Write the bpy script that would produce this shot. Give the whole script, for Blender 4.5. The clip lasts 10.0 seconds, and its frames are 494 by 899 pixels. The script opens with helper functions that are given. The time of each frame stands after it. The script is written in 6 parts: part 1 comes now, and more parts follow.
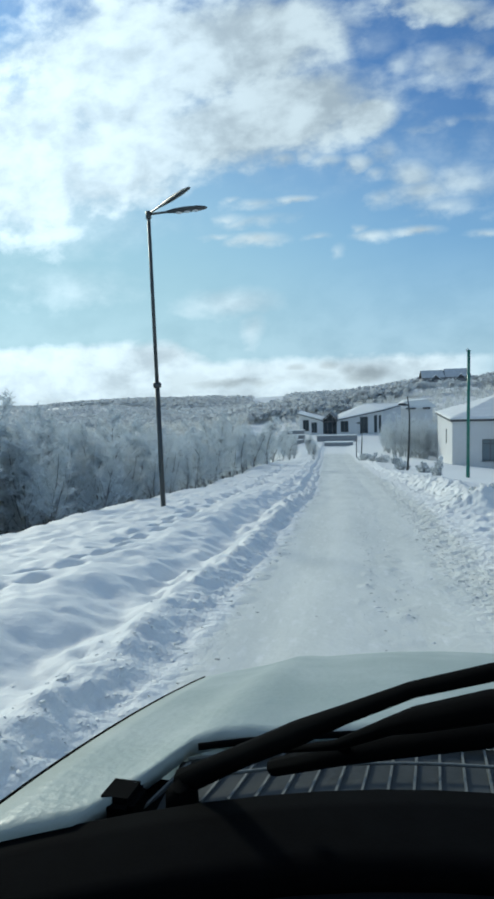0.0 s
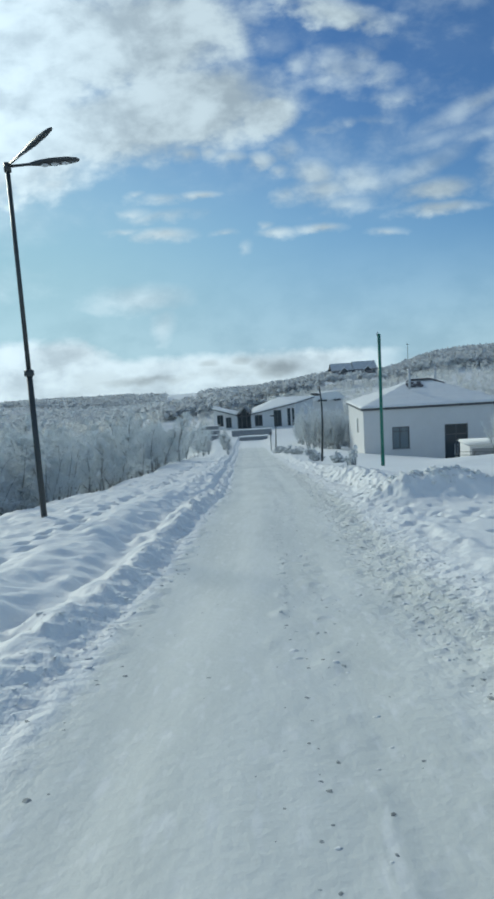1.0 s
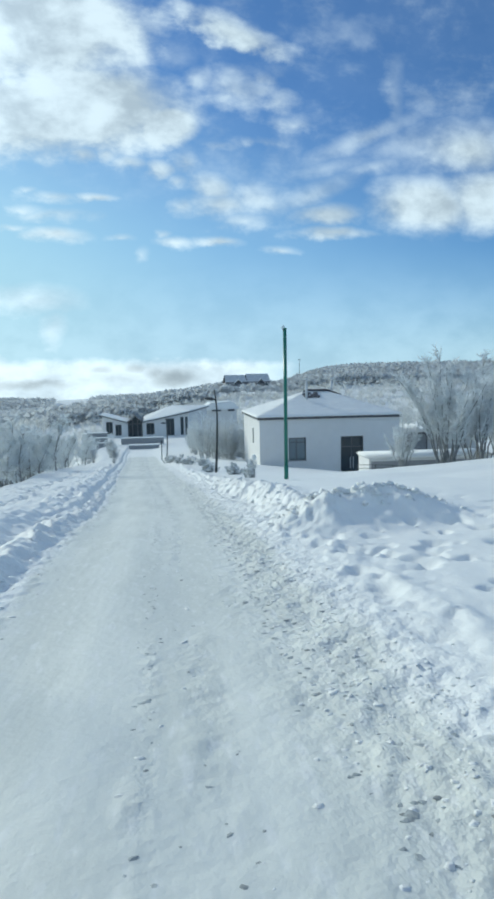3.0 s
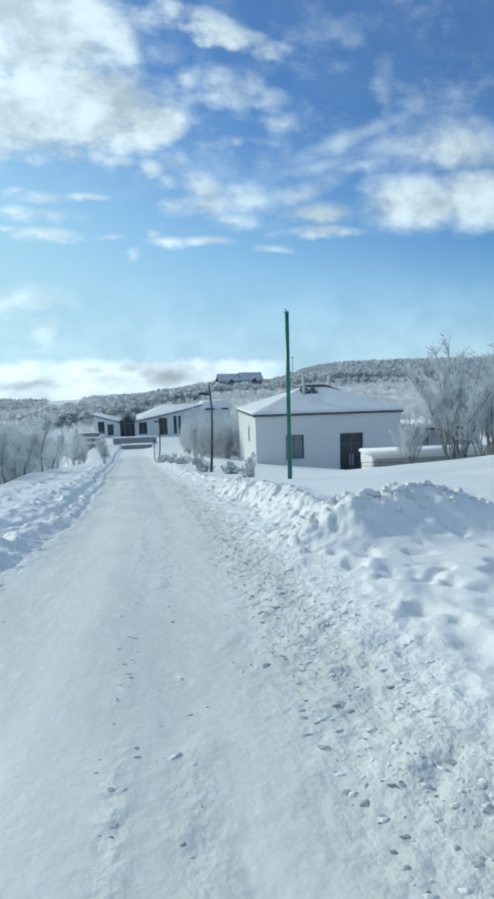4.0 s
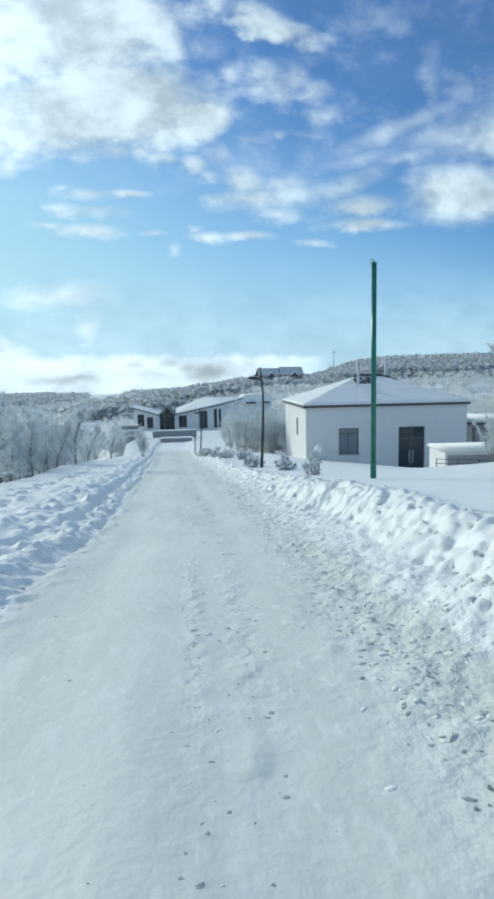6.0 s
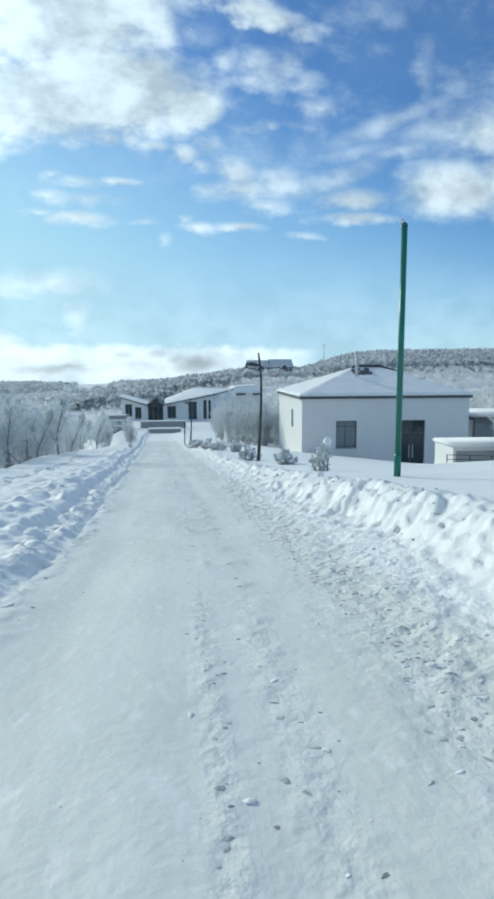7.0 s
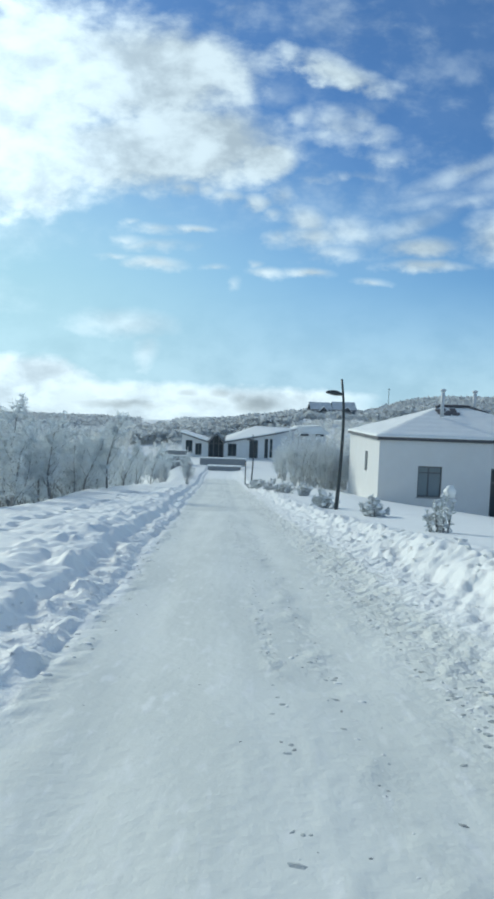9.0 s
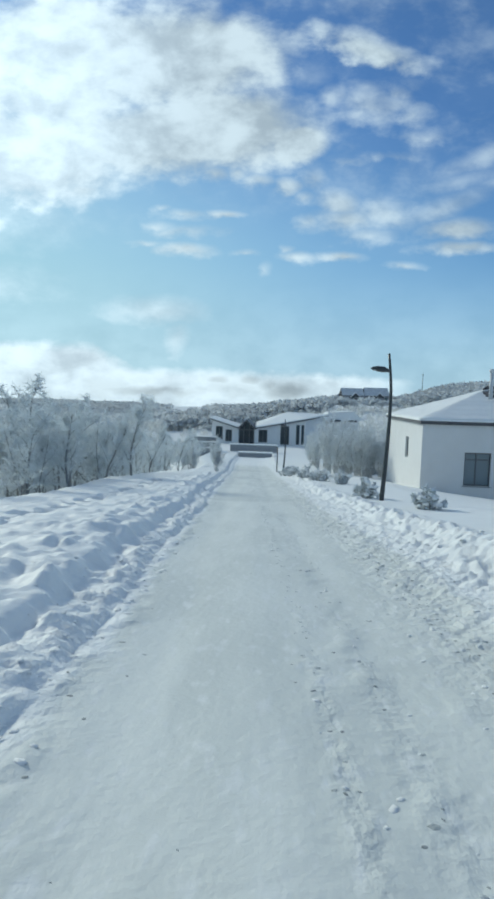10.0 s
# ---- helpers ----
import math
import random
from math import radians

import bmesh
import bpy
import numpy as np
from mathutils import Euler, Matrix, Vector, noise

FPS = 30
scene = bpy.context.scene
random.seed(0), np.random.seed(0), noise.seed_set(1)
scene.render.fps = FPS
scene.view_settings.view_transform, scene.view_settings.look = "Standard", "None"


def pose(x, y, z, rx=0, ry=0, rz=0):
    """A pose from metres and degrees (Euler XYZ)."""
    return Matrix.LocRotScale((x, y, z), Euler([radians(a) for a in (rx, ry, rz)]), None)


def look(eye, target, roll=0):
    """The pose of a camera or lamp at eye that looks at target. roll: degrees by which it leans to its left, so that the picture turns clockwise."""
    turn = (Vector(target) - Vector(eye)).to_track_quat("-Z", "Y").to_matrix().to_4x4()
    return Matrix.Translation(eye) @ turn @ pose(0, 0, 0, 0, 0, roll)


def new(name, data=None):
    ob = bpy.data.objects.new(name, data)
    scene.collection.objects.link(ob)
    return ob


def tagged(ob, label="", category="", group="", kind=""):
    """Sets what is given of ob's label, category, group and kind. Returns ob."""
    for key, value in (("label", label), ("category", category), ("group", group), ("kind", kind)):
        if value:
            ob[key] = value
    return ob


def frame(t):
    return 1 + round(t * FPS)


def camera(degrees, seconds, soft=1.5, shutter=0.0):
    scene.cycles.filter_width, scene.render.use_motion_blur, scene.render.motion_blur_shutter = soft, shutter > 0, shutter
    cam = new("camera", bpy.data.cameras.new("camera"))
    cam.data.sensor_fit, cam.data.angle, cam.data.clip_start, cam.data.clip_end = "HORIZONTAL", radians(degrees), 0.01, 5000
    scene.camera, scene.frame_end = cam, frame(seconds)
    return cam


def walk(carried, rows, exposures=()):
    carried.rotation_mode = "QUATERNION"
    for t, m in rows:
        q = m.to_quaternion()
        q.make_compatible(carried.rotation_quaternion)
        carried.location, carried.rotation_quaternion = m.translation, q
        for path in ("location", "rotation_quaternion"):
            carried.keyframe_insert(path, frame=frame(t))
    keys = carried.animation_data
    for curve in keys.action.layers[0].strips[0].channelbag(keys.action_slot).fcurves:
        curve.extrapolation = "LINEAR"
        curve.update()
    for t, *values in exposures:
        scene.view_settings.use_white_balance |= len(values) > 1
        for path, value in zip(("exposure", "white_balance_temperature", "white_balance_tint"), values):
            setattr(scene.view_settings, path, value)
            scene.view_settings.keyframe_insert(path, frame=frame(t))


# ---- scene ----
cam = camera(46.4, 10.0, 3.2)
PATH = [
    (0, (0.057, 3.119, 2.133), (-0.31, 5.073, 1.916), -2.0),
    (0.5, (0.089, 3.862, 2.032), (-0.173, 5.832, 1.806), -2.3),
    (1, (0.156, 4.673, 1.898), (0.075, 6.657, 1.655), -3.5),
    (1.5, (0.186, 5.386, 1.798), (0.368, 7.369, 1.609), 0.4),
    (2, (0.237, 6.163, 1.698), (0.41, 8.146, 1.511), -0.7),
    (2.5, (0.294, 6.957, 1.589), (0.548, 8.93, 1.374), -0.4),
    (4, (0.442, 9.49, 1.221), (0.753, 11.452, 0.995), -1.6),
    (4.5, (0.407, 10.221, 1.127), (0.668, 12.192, 0.915), -1.5),
    (5, (0.363, 11.101, 1.008), (0.549, 13.078, 0.77), -1.4),
    (5.5, (0.313, 12.033, 0.872), (0.487, 14.011, 0.634), -1.4),
    (7, (0.092, 14.765, 0.511), (0.312, 16.735, 0.245), -0.3),
    (7.5, (0.059, 15.716, 0.4), (0.3, 17.679, 0.1), 0.3),
    (8, (0.026, 16.629, 0.286), (0.264, 18.605, 0.088), 0.0),
    (8.5, (-0.047, 17.492, 0.22), (0.053, 19.486, 0.096), 0.5),
    (9, (-0.088, 18.507, 0.088), (-0.071, 20.503, -0.041), 1.9),
    (9.5, (-0.117, 19.481, -0.039), (-0.111, 21.477, -0.176), 1.7),
    (10, (-0.187, 20.402, -0.128), (-0.274, 22.392, -0.306), 1.7),
]
walk(cam, [(t, look(eye, target, roll)) for t, eye, target, roll in PATH], [(0, -0.05, 6460, -3), (0.5, -0.13, 6460, -3), (1, -0.18, 6460, -3), (2, 0.12, 6460, -3), (5, 0.20, 6460, -3), (8, 0.25, 6460, -3), (9, 0.12, 6460, -3), (10, -0.02, 6460, -3)])

# ---------------------------------------------------------------- light
SUN_AZ, SUN_EL = -42.2, 25.0          # degrees from the road's line (+y) and above the horizon
sun_dir = Vector((math.sin(radians(SUN_AZ)) * math.cos(radians(SUN_EL)),
                  math.cos(radians(SUN_AZ)) * math.cos(radians(SUN_EL)), math.sin(radians(SUN_EL))))
sun = new("sun", bpy.data.lights.new("sun", "SUN"))
sun.data.energy, sun.data.angle, sun.data.color = 2.0, radians(7.0), (1.0, 0.95, 0.86)
sun.matrix_world = look(sun_dir * 100, (0, 0, 0))

# clouds on the sky: centre (x/y, z/y), half sizes, weight, and for some a tilt in degrees
HEAPED = [(-0.198, 0.555, 0.206, 0.091, 1.0), (-0.083, 0.447, 0.152, 0.069, 1.0), (-0.232, 0.427, 0.171, 0.068, 1.0),
          (0.017, 0.425, 0.056, 0.037, 1.0), (-0.396, 0.541, 0.198, 0.153, 1.0), (-0.426, 0.399, 0.165, 0.095, 1.1),
          (-0.566, 0.421, 0.143, 0.150, 1.1), (-0.344, 0.340, 0.053, 0.024, 0.6), (0.140, 0.568, 0.105, 0.030, 0.62, -17),
          (0.477, 0.309, 0.112, 0.047, 0.7), (0.607, 0.319, 0.117, 0.057, 0.75), (0.555, 0.405, 0.115, 0.050, 0.5),
          (-0.350, 0.591, 0.351, 0.049, 0.9)]
PUFFS = [(0.080, 0.494, 0.034, 0.021, 0.6), (0.141, 0.482, 0.052, 0.032, 0.75), (0.179, 0.505, 0.024, 0.013, 0.5),
         (0.212, 0.466, 0.029, 0.020, 0.6), (0.241, 0.436, 0.059, 0.014, 0.4), (0.106, 0.396, 0.034, 0.008, 0.45),
         (0.178, 0.403, 0.058, 0.011, 0.4), (0.010, 0.356, 0.021, 0.013, 0.95), (-0.039, 0.365, 0.022, 0.012, 0.8),
         (-0.119, 0.373, 0.026, 0.014, 0.8), (-0.076, 0.377, 0.020, 0.012, 0.7), (0.050, 0.368, 0.023, 0.020, 0.6),
         (0.040, 0.338, 0.017, 0.010, 0.6), (0.095, 0.332, 0.036, 0.021, 0.9), (0.113, 0.302, 0.058, 0.020, 0.85),
         (0.176, 0.312, 0.064, 0.028, 0.7), (0.156, 0.278, 0.064, 0.014, 0.7), (0.046, 0.296, 0.021, 0.014, 0.6)]
STREAKS = [(-0.092, 0.308, 0.028, 0.006, 0.8), (-0.159, 0.305, 0.039, 0.007, 0.55), (-0.197, 0.312, 0.012, 0.006, 0.55),
           (-0.207, 0.288, 0.025, 0.006, 0.55), (-0.160, 0.279, 0.051, 0.007, 0.5), (-0.162, 0.249, 0.042, 0.009, 0.95),
           (-0.225, 0.259, 0.024, 0.005, 0.6), (-0.058, 0.245, 0.015, 0.005, 0.5), (0.039, 0.237, 0.027, 0.008, 0.85),
           (0.104, 0.242, 0.035, 0.007, 0.8), (0.014, 0.250, 0.011, 0.006, 0.5), (0.214, 0.233, 0.024, 0.006, 0.6),
           (0.291, 0.289, 0.050, 0.014, 0.85), (0.301, 0.260, 0.055, 0.008, 0.85), (-0.023, 0.219, 0.009, 0.008, 0.35)]
VEILS = [(0.260, 0.322, 0.080, 0.017, 0.6, 18), (0.359, 0.415, 0.111, 0.015, 0.55, 24), (0.413, 0.484, 0.016, 0.063, 0.35, 0),
         (0.290, 0.364, 0.070, 0.014, 0.4, 10), (0.389, 0.369, 0.061, 0.011, 0.45, 12), (0.460, 0.407, 0.092, 0.037, 0.45, 10),
         (0.319, 0.579, 0.078, 0.026, 0.2, 0), (-0.205, 0.143, 0.079, 0.026, 0.85, 0), (-0.172, 0.093, 0.024, 0.034, 0.75, 0),
         (-0.519, 0.312, 0.155, 0.051, 0.6, 0), (-0.506, 0.181, 0.123, 0.035, 0.45, -8), (0.035, 0.528, 0.037, 0.021, 0.3, 0)]

SMUDGES = [(0.019, 0.016, 0.032, 0.015, 1.0), (-0.091, 0.031, 0.018, 0.007, 0.9), (-0.042, 0.036, 0.014, 0.009, 0.8),
           (-0.215, 0.008, 0.10, 0.008, 0.8), (-0.01, 0.026, 0.018, 0.010, 0.6)]


def build_world():
    w = bpy.data.worlds.new("sky")
    scene.world = w
    w.use_nodes = True
    nt = w.node_tree
    nt.nodes.clear()
    L = nt.links.new

    def m(op, a, b=None, c=None):
        n = nt.nodes.new("ShaderNodeMath")
        n.operation = op
        for i, v in enumerate((a, b, c)):
            if v is None:
                continue
            if isinstance(v, (int, float)):
                n.inputs[i].default_value = v
            else:
                L(v, n.inputs[i])
        return n.outputs[0]

    def ramp(x, lo, hi):
        n = nt.nodes.new("ShaderNodeMapRange")
        n.interpolation_type = "SMOOTHSTEP"
        n.inputs[1].default_value, n.inputs[2].default_value = lo, hi
        L(x, n.inputs[0])
        return n.outputs[0]

    out = nt.nodes.new("ShaderNodeOutputWorld")
    bg = nt.nodes.new("ShaderNodeBackground")
    sky = nt.nodes.new("ShaderNodeTexSky")
    sky.sky_type = "NISHITA"
    sky.sun_disc = False
    sky.sun_elevation, sky.sun_rotation = radians(SUN_EL), radians(SUN_AZ)
    sky.air_density, sky.dust_density, sky.ozone_density = 1.0, 0.4, 2.0
    tc = nt.nodes.new("ShaderNodeTexCoord")
    sep = nt.nodes.new("ShaderNodeSeparateXYZ")
    L(tc.outputs["Generated"], sep.inputs[0])
    dx, dy, dz = sep.outputs
    ya = m("MAXIMUM", m("ABSOLUTE", dy), 0.08)
    u, v = m("DIVIDE", dx, ya), m("DIVIDE", dz, ya)
    comb = nt.nodes.new("ShaderNodeCombineXYZ")
    L(u, comb.inputs[0]), L(m("MULTIPLY", v, 1.5), comb.inputs[1])

    def fbm(scale, detail, rough, dist=0.0, off=0.0):
        n = nt.nodes.new("ShaderNodeTexNoise")
        mp = nt.nodes.new("ShaderNodeMapping")
        mp.inputs["Location"].default_value = (off, off * 0.7, off * 1.3)
        L(comb.outputs[0], mp.inputs[0]), L(mp.outputs[0], n.inputs["Vector"])
        n.inputs["Scale"].default_value, n.inputs["Detail"].default_value = scale, detail
        n.inputs["Roughness"].default_value, n.inputs["Distortion"].default_value = rough, dist
        return m("SUBTRACT", n.outputs["Fac"], 0.5)

    big, fine, wisp = fbm(8, 6, 0.55, 0.2), fbm(24, 5, 0.55, 0.15, 3.1), fbm(5, 6, 0.6, 0.25, 7.7)
    bent = nt.nodes.new("ShaderNodeCombineXYZ")
    L(m("ADD", u, m("ADD", m("MULTIPLY", big, 0.050), m("MULTIPLY", fine, 0.020))), bent.inputs[0])
    L(m("ADD", v, m("ADD", m("MULTIPLY", wisp, 0.030), m("MULTIPLY", fine, 0.016))), bent.inputs[1])

    def heap(table, grow):
        """The largest of the clouds' falling-off weights at each place."""
        top = None
        for cu, cv, a, b, k, *tilt in table:
            mp = nt.nodes.new("ShaderNodeMapping")
            mp.vector_type = "TEXTURE"
            mp.inputs["Location"].default_value = (cu, cv, 0)
            mp.inputs["Rotation"].default_value = (0, 0, radians(tilt[0]) if tilt else 0)
            mp.inputs["Scale"].default_value = (a * grow, b * grow, 1)
            L(bent.outputs[0], mp.inputs[0])
            r = nt.nodes.new("ShaderNodeVectorMath")
            r.operation = "LENGTH"
            L(mp.outputs[0], r.inputs[0])
            e = m("MULTIPLY_ADD", r.outputs["Value"], -k, k)
            top = e if top is None else m("MAXIMUM", top, e)
        return top

    # rounded heads that stand out of the heaped clouds
    cells = nt.nodes.new("ShaderNodeTexVoronoi")
    cells.feature = "SMOOTH_F1"
    cells.inputs["Scale"].default_value, cells.inputs["Detail"].default_value = 17, 0.6
    cells.inputs["Smoothness"].default_value = 1.0
    L(comb.outputs[0], cells.inputs["Vector"])
    heads = m("SUBTRACT", 0.45, cells.outputs["Distance"])
    calm = m("SUBTRACT", 1.0, m("MULTIPLY", ramp(u, 0.22, 0.42), 0.62))
    body = m("ADD", heap(HEAPED, 1.30), m("MULTIPLY", calm, m("ADD", m("MULTIPLY", big, 0.95), m("ADD", m("MULTIPLY", fine, 0.45), m("MULTIPLY", heads, 0.30)))))
    heaped = m("MULTIPLY", ramp(body, -0.04, 0.49), 0.93)
    body2 = m("ADD", heap(PUFFS, 1.5), m("ADD", m("MULTIPLY", fine, 0.9), m("MULTIPLY", heads, 0.35)))
    puffs = m("MULTIPLY", ramp(body2, -0.14, 0.92), 0.80)
    streaks = m("MULTIPLY", ramp(m("ADD", heap(STREAKS, 1.7), m("MULTIPLY", fine, 0.8)), -0.09, 0.88), 0.87)
    veils = m("MULTIPLY", ramp(m("ADD", heap(VEILS, 1.5), m("ADD", m("MULTIPLY", big, 0.45), m("MULTIPLY", fine, 0.5))), -0.2, 0.9), 0.66)
    cloud = m("MAXIMUM", m("MAXIMUM", heaped, puffs), m("MAXIMUM", streaks, veils))
    # the bank of low cloud over the hills, and thin haze
    rise = m("MULTIPLY", ramp(m("ADD", u, m("MULTIPLY", big, 0.25)), -0.22, -0.36), 0.042)
    haze_top = m("ADD", m("ADD", 0.046, rise), m("ADD", m("MULTIPLY", big, 0.028), m("MULTIPLY", fine, 0.022)))
    low = m("MULTIPLY", m("SUBTRACT", 1.0, ramp(m("SUBTRACT", v, haze_top), -0.016, 0.012)), ramp(m("ADD", u, m("MULTIPLY", wisp, 0.12)), 0.29, 0.13))
    low = m("MAXIMUM", low, m("MULTIPLY", m("SUBTRACT", 1.0, ramp(v, 0.0, 0.055)), 0.55))
    veil = m("MULTIPLY", m("SUBTRACT", 1.0, ramp(v, 0.0, 0.26)), 0.30)
    thin = m("MULTIPLY", m("ADD", 0.05, m("MULTIPLY", ramp(m("ADD", wisp, m("MULTIPLY", fine, 0.4)), -0.06, 0.26), 0.26)), ramp(v, 0.2, 0.42))
    # unseen broken cloud sheet overhead, added to raise and whiten the fill light
    sheet = m("MULTIPLY", ramp(m("ADD", v, m("MULTIPLY", big, 0.5)), 0.72, 1.5), 0.36)
    total = m("MAXIMUM", m("MAXIMUM", m("MAXIMUM", cloud, low), sheet), m("MAXIMUM", veil, thin))
    # brightness of the cloud: lit towards the sun, greyer folds and undersides
    dot = nt.nodes.new("ShaderNodeVectorMath")
    dot.operation = "DOT_PRODUCT"
    L(tc.outputs["Generated"], dot.inputs[0])
    dot.inputs[1].default_value = sun_dir
    near_sun = ramp(dot.outputs["Value"], 0.84, 0.985)
    fold = ramp(m("ADD", m("MULTIPLY", fine, 0.35), m("ADD", m("MULTIPLY", big, 0.75), m("MULTIPLY", heads, 0.15))), -0.20, 0.12)
    thick = m("MULTIPLY", ramp(u, -0.05, 0.3), ramp(body, 0.1, 0.6))
    bright = m("ADD", m("ADD", CLOUD_LOW, m("MULTIPLY", fold, CLOUD_FOLD)), m("MULTIPLY", near_sun, CLOUD_SUN))
    bright = m("SUBTRACT", bright, m("MULTIPLY", thick, 0.4))
    smudge = m("MULTIPLY", low, m("MULTIPLY", ramp(m("ADD", m("MULTIPLY", wisp, 0.8), big), 0.04, 0.16), m("SUBTRACT", 1.0, ramp(v, 0.012, 0.045))))
    bright = m("ADD", bright, m("MULTIPLY", m("SUBTRACT", 1.0, ramp(v, 0.10, 0.30)), BANK))
    smudge = m("MAXIMUM", m("MULTIPLY", smudge, 0.5), m("MULTIPLY", low, ramp(m("ADD", heap(SMUDGES, 1.5), m("MULTIPLY", fine, 0.7)), 0.0, 0.75)))
    bright = m("SUBTRACT", bright, m("MULTIPLY", smudge, 2.6))
    cc = nt.nodes.new("ShaderNodeCombineXYZ")
    L(m("ADD", m("MULTIPLY", bright, 0.80), m("MULTIPLY", fold, 0.45)), cc.inputs[0]), L(m("ADD", m("MULTIPLY", bright, 0.93), m("MULTIPLY", fold, 0.3)), cc.inputs[1]), L(m("MULTIPLY", bright, 1.12), cc.inputs[2])
    tint = nt.nodes.new("ShaderNodeVectorMath")
    tint.operation = "MULTIPLY"
    L(sky.outputs[0], tint.inputs[0])
    tint.inputs[1].default_value = SKY_TINT
    pale = nt.nodes.new("ShaderNodeMix")
    pale.data_type = "RGBA"
    L(m("MULTIPLY", m("SUBTRACT", 1.0, ramp(m("ADD", v, m("MULTIPLY", u, 0.30)), 0.03, 0.56)), 0.90), pale.inputs["Factor"])
    L(tint.outputs[0], pale.inputs["A"])
    glow = nt.nodes.new("ShaderNodeMix")
    glow.data_type = "RGBA"
    L(ramp(dot.outputs["Value"], 0.62, 0.96), glow.inputs["Factor"])
    glow.inputs["A"].default_value, glow.inputs["B"].default_value = (3.3, 5.35, 7.4, 1), (4.4, 6.6, 7.9, 1)
    L(glow.outputs["Result"], pale.inputs["B"])
    mix = nt.nodes.new("ShaderNodeMix")
    mix.data_type = "RGBA"
    L(total, mix.inputs["Factor"]), L(pale.outputs["Result"], mix.inputs["A"]), L(cc.outputs[0], mix.inputs["B"])
    L(mix.outputs["Result"], bg.inputs["Color"])
    bg.inputs["Strength"].default_value = SKY_STRENGTH
    L(bg.outputs[0], out.inputs["Surface"])


SKY_STRENGTH, SKY_TINT = 0.1, (0.42, 0.70, 1.09)
CLOUD_LOW, CLOUD_FOLD, CLOUD_SUN, BANK = 5.3, 3.3, 3.8, 1.6
build_world()


# ---------------------------------------------------------------- materials
def material(name, colour, rough=0.6, metal=0.0, second=None, scale=4.0, detail=5.0, amount=0.5, bump=0.0, bump_scale=40.0,
             big=None, big_scale=0.5, island=None, spec=0.5, stretch=(1, 1, 1), up=None, up_from=0.1, up_to=0.6):
    """Principled surface: a noise between two colours, a second larger one, bump, and a top layer (up) on faces that look upwards."""
    mt = bpy.data.materials.new(name)
    mt.use_nodes = True
    nt = mt.node_tree
    L = nt.links.new
    b = nt.nodes["Principled BSDF"]
    b.inputs["Roughness"].default_value, b.inputs["Metallic"].default_value = rough, metal
    b.inputs["Specular IOR Level"].default_value = spec
    tc = nt.nodes.new("ShaderNodeTexCoord")
    mp = nt.nodes.new("ShaderNodeMapping")
    mp.inputs["Scale"].default_value = stretch
    L(tc.outputs["Object"], mp.inputs[0])

    def noise_tex(s, d=5.0):
        n = nt.nodes.new("ShaderNodeTexNoise")
        n.inputs["Scale"].default_value, n.inputs["Detail"].default_value = s, d
        L(mp.outputs[0], n.inputs["Vector"])
        return n.outputs["Fac"]

    def blend(fac, a, c, lo=0.35, hi=0.65):
        r = nt.nodes.new("ShaderNodeMapRange")
        r.inputs[1].default_value, r.inputs[2].default_value = lo, hi
        L(fac, r.inputs[0])
        x = nt.nodes.new("ShaderNodeMix")
        x.data_type = "RGBA"
        L(r.outputs[0], x.inputs["Factor"])
        for key, val in (("A", a), ("B", c)):
            if isinstance(val, tuple):
                x.inputs[key].default_value = (*val, 1)
            else:
                L(val, x.inputs[key])
        return x.outputs["Result"]

    col = colour
    if second:
        col = blend(noise_tex(scale, detail), colour, second, 0.5 - amount / 2, 0.5 + amount / 2)
    if big:
        col = blend(noise_tex(big_scale, 3), col, big, 0.45, 0.75)
    if island:
        own = nt.nodes.new("ShaderNodeNewGeometry")
        col = blend(own.outputs["Random Per Island"], col, island, 0.0, 1.0)
    if up:
        geo = nt.nodes.new("ShaderNodeNewGeometry")
        sp = nt.nodes.new("ShaderNodeSeparateXYZ")
        L(geo.outputs["Normal"], sp.inputs[0])
        ad = nt.nodes.new("ShaderNodeMath")
        ad.operation = "MULTIPLY_ADD"
        L(noise_tex(scale * 3, 3), ad.inputs[0])
        ad.inputs[1].default_value = 0.6
        L(sp.outputs[2], ad.inputs[2])
        col = blend(ad.outputs[0], col, up, up_from + 0.3, up_to + 0.3)
    if isinstance(col, tuple):
        b.inputs["Base Color"].default_value = (*col, 1)
    else:
        L(col, b.inputs["Base Color"])
    if bump:
        bn = nt.nodes.new("ShaderNodeBump")
        bn.inputs["Strength"].default_value, bn.inputs["Distance"].default_value = bump, 0.02
        L(noise_tex(bump_scale, 6), bn.inputs["Height"])
        L(bn.outputs[0], b.inputs["Normal"])
    return mt


def glass(name, tint):
    mt = bpy.data.materials.new(name)
    mt.use_nodes = True
    b = mt.node_tree.nodes["Principled BSDF"]
    b.inputs["Base Color"].default_value = (*tint, 1)
    b.inputs["Roughness"].default_value, b.inputs["IOR"].default_value = 0.04, 1.45
    b.inputs["Transmission Weight"].default_value = 0.35
    return mt


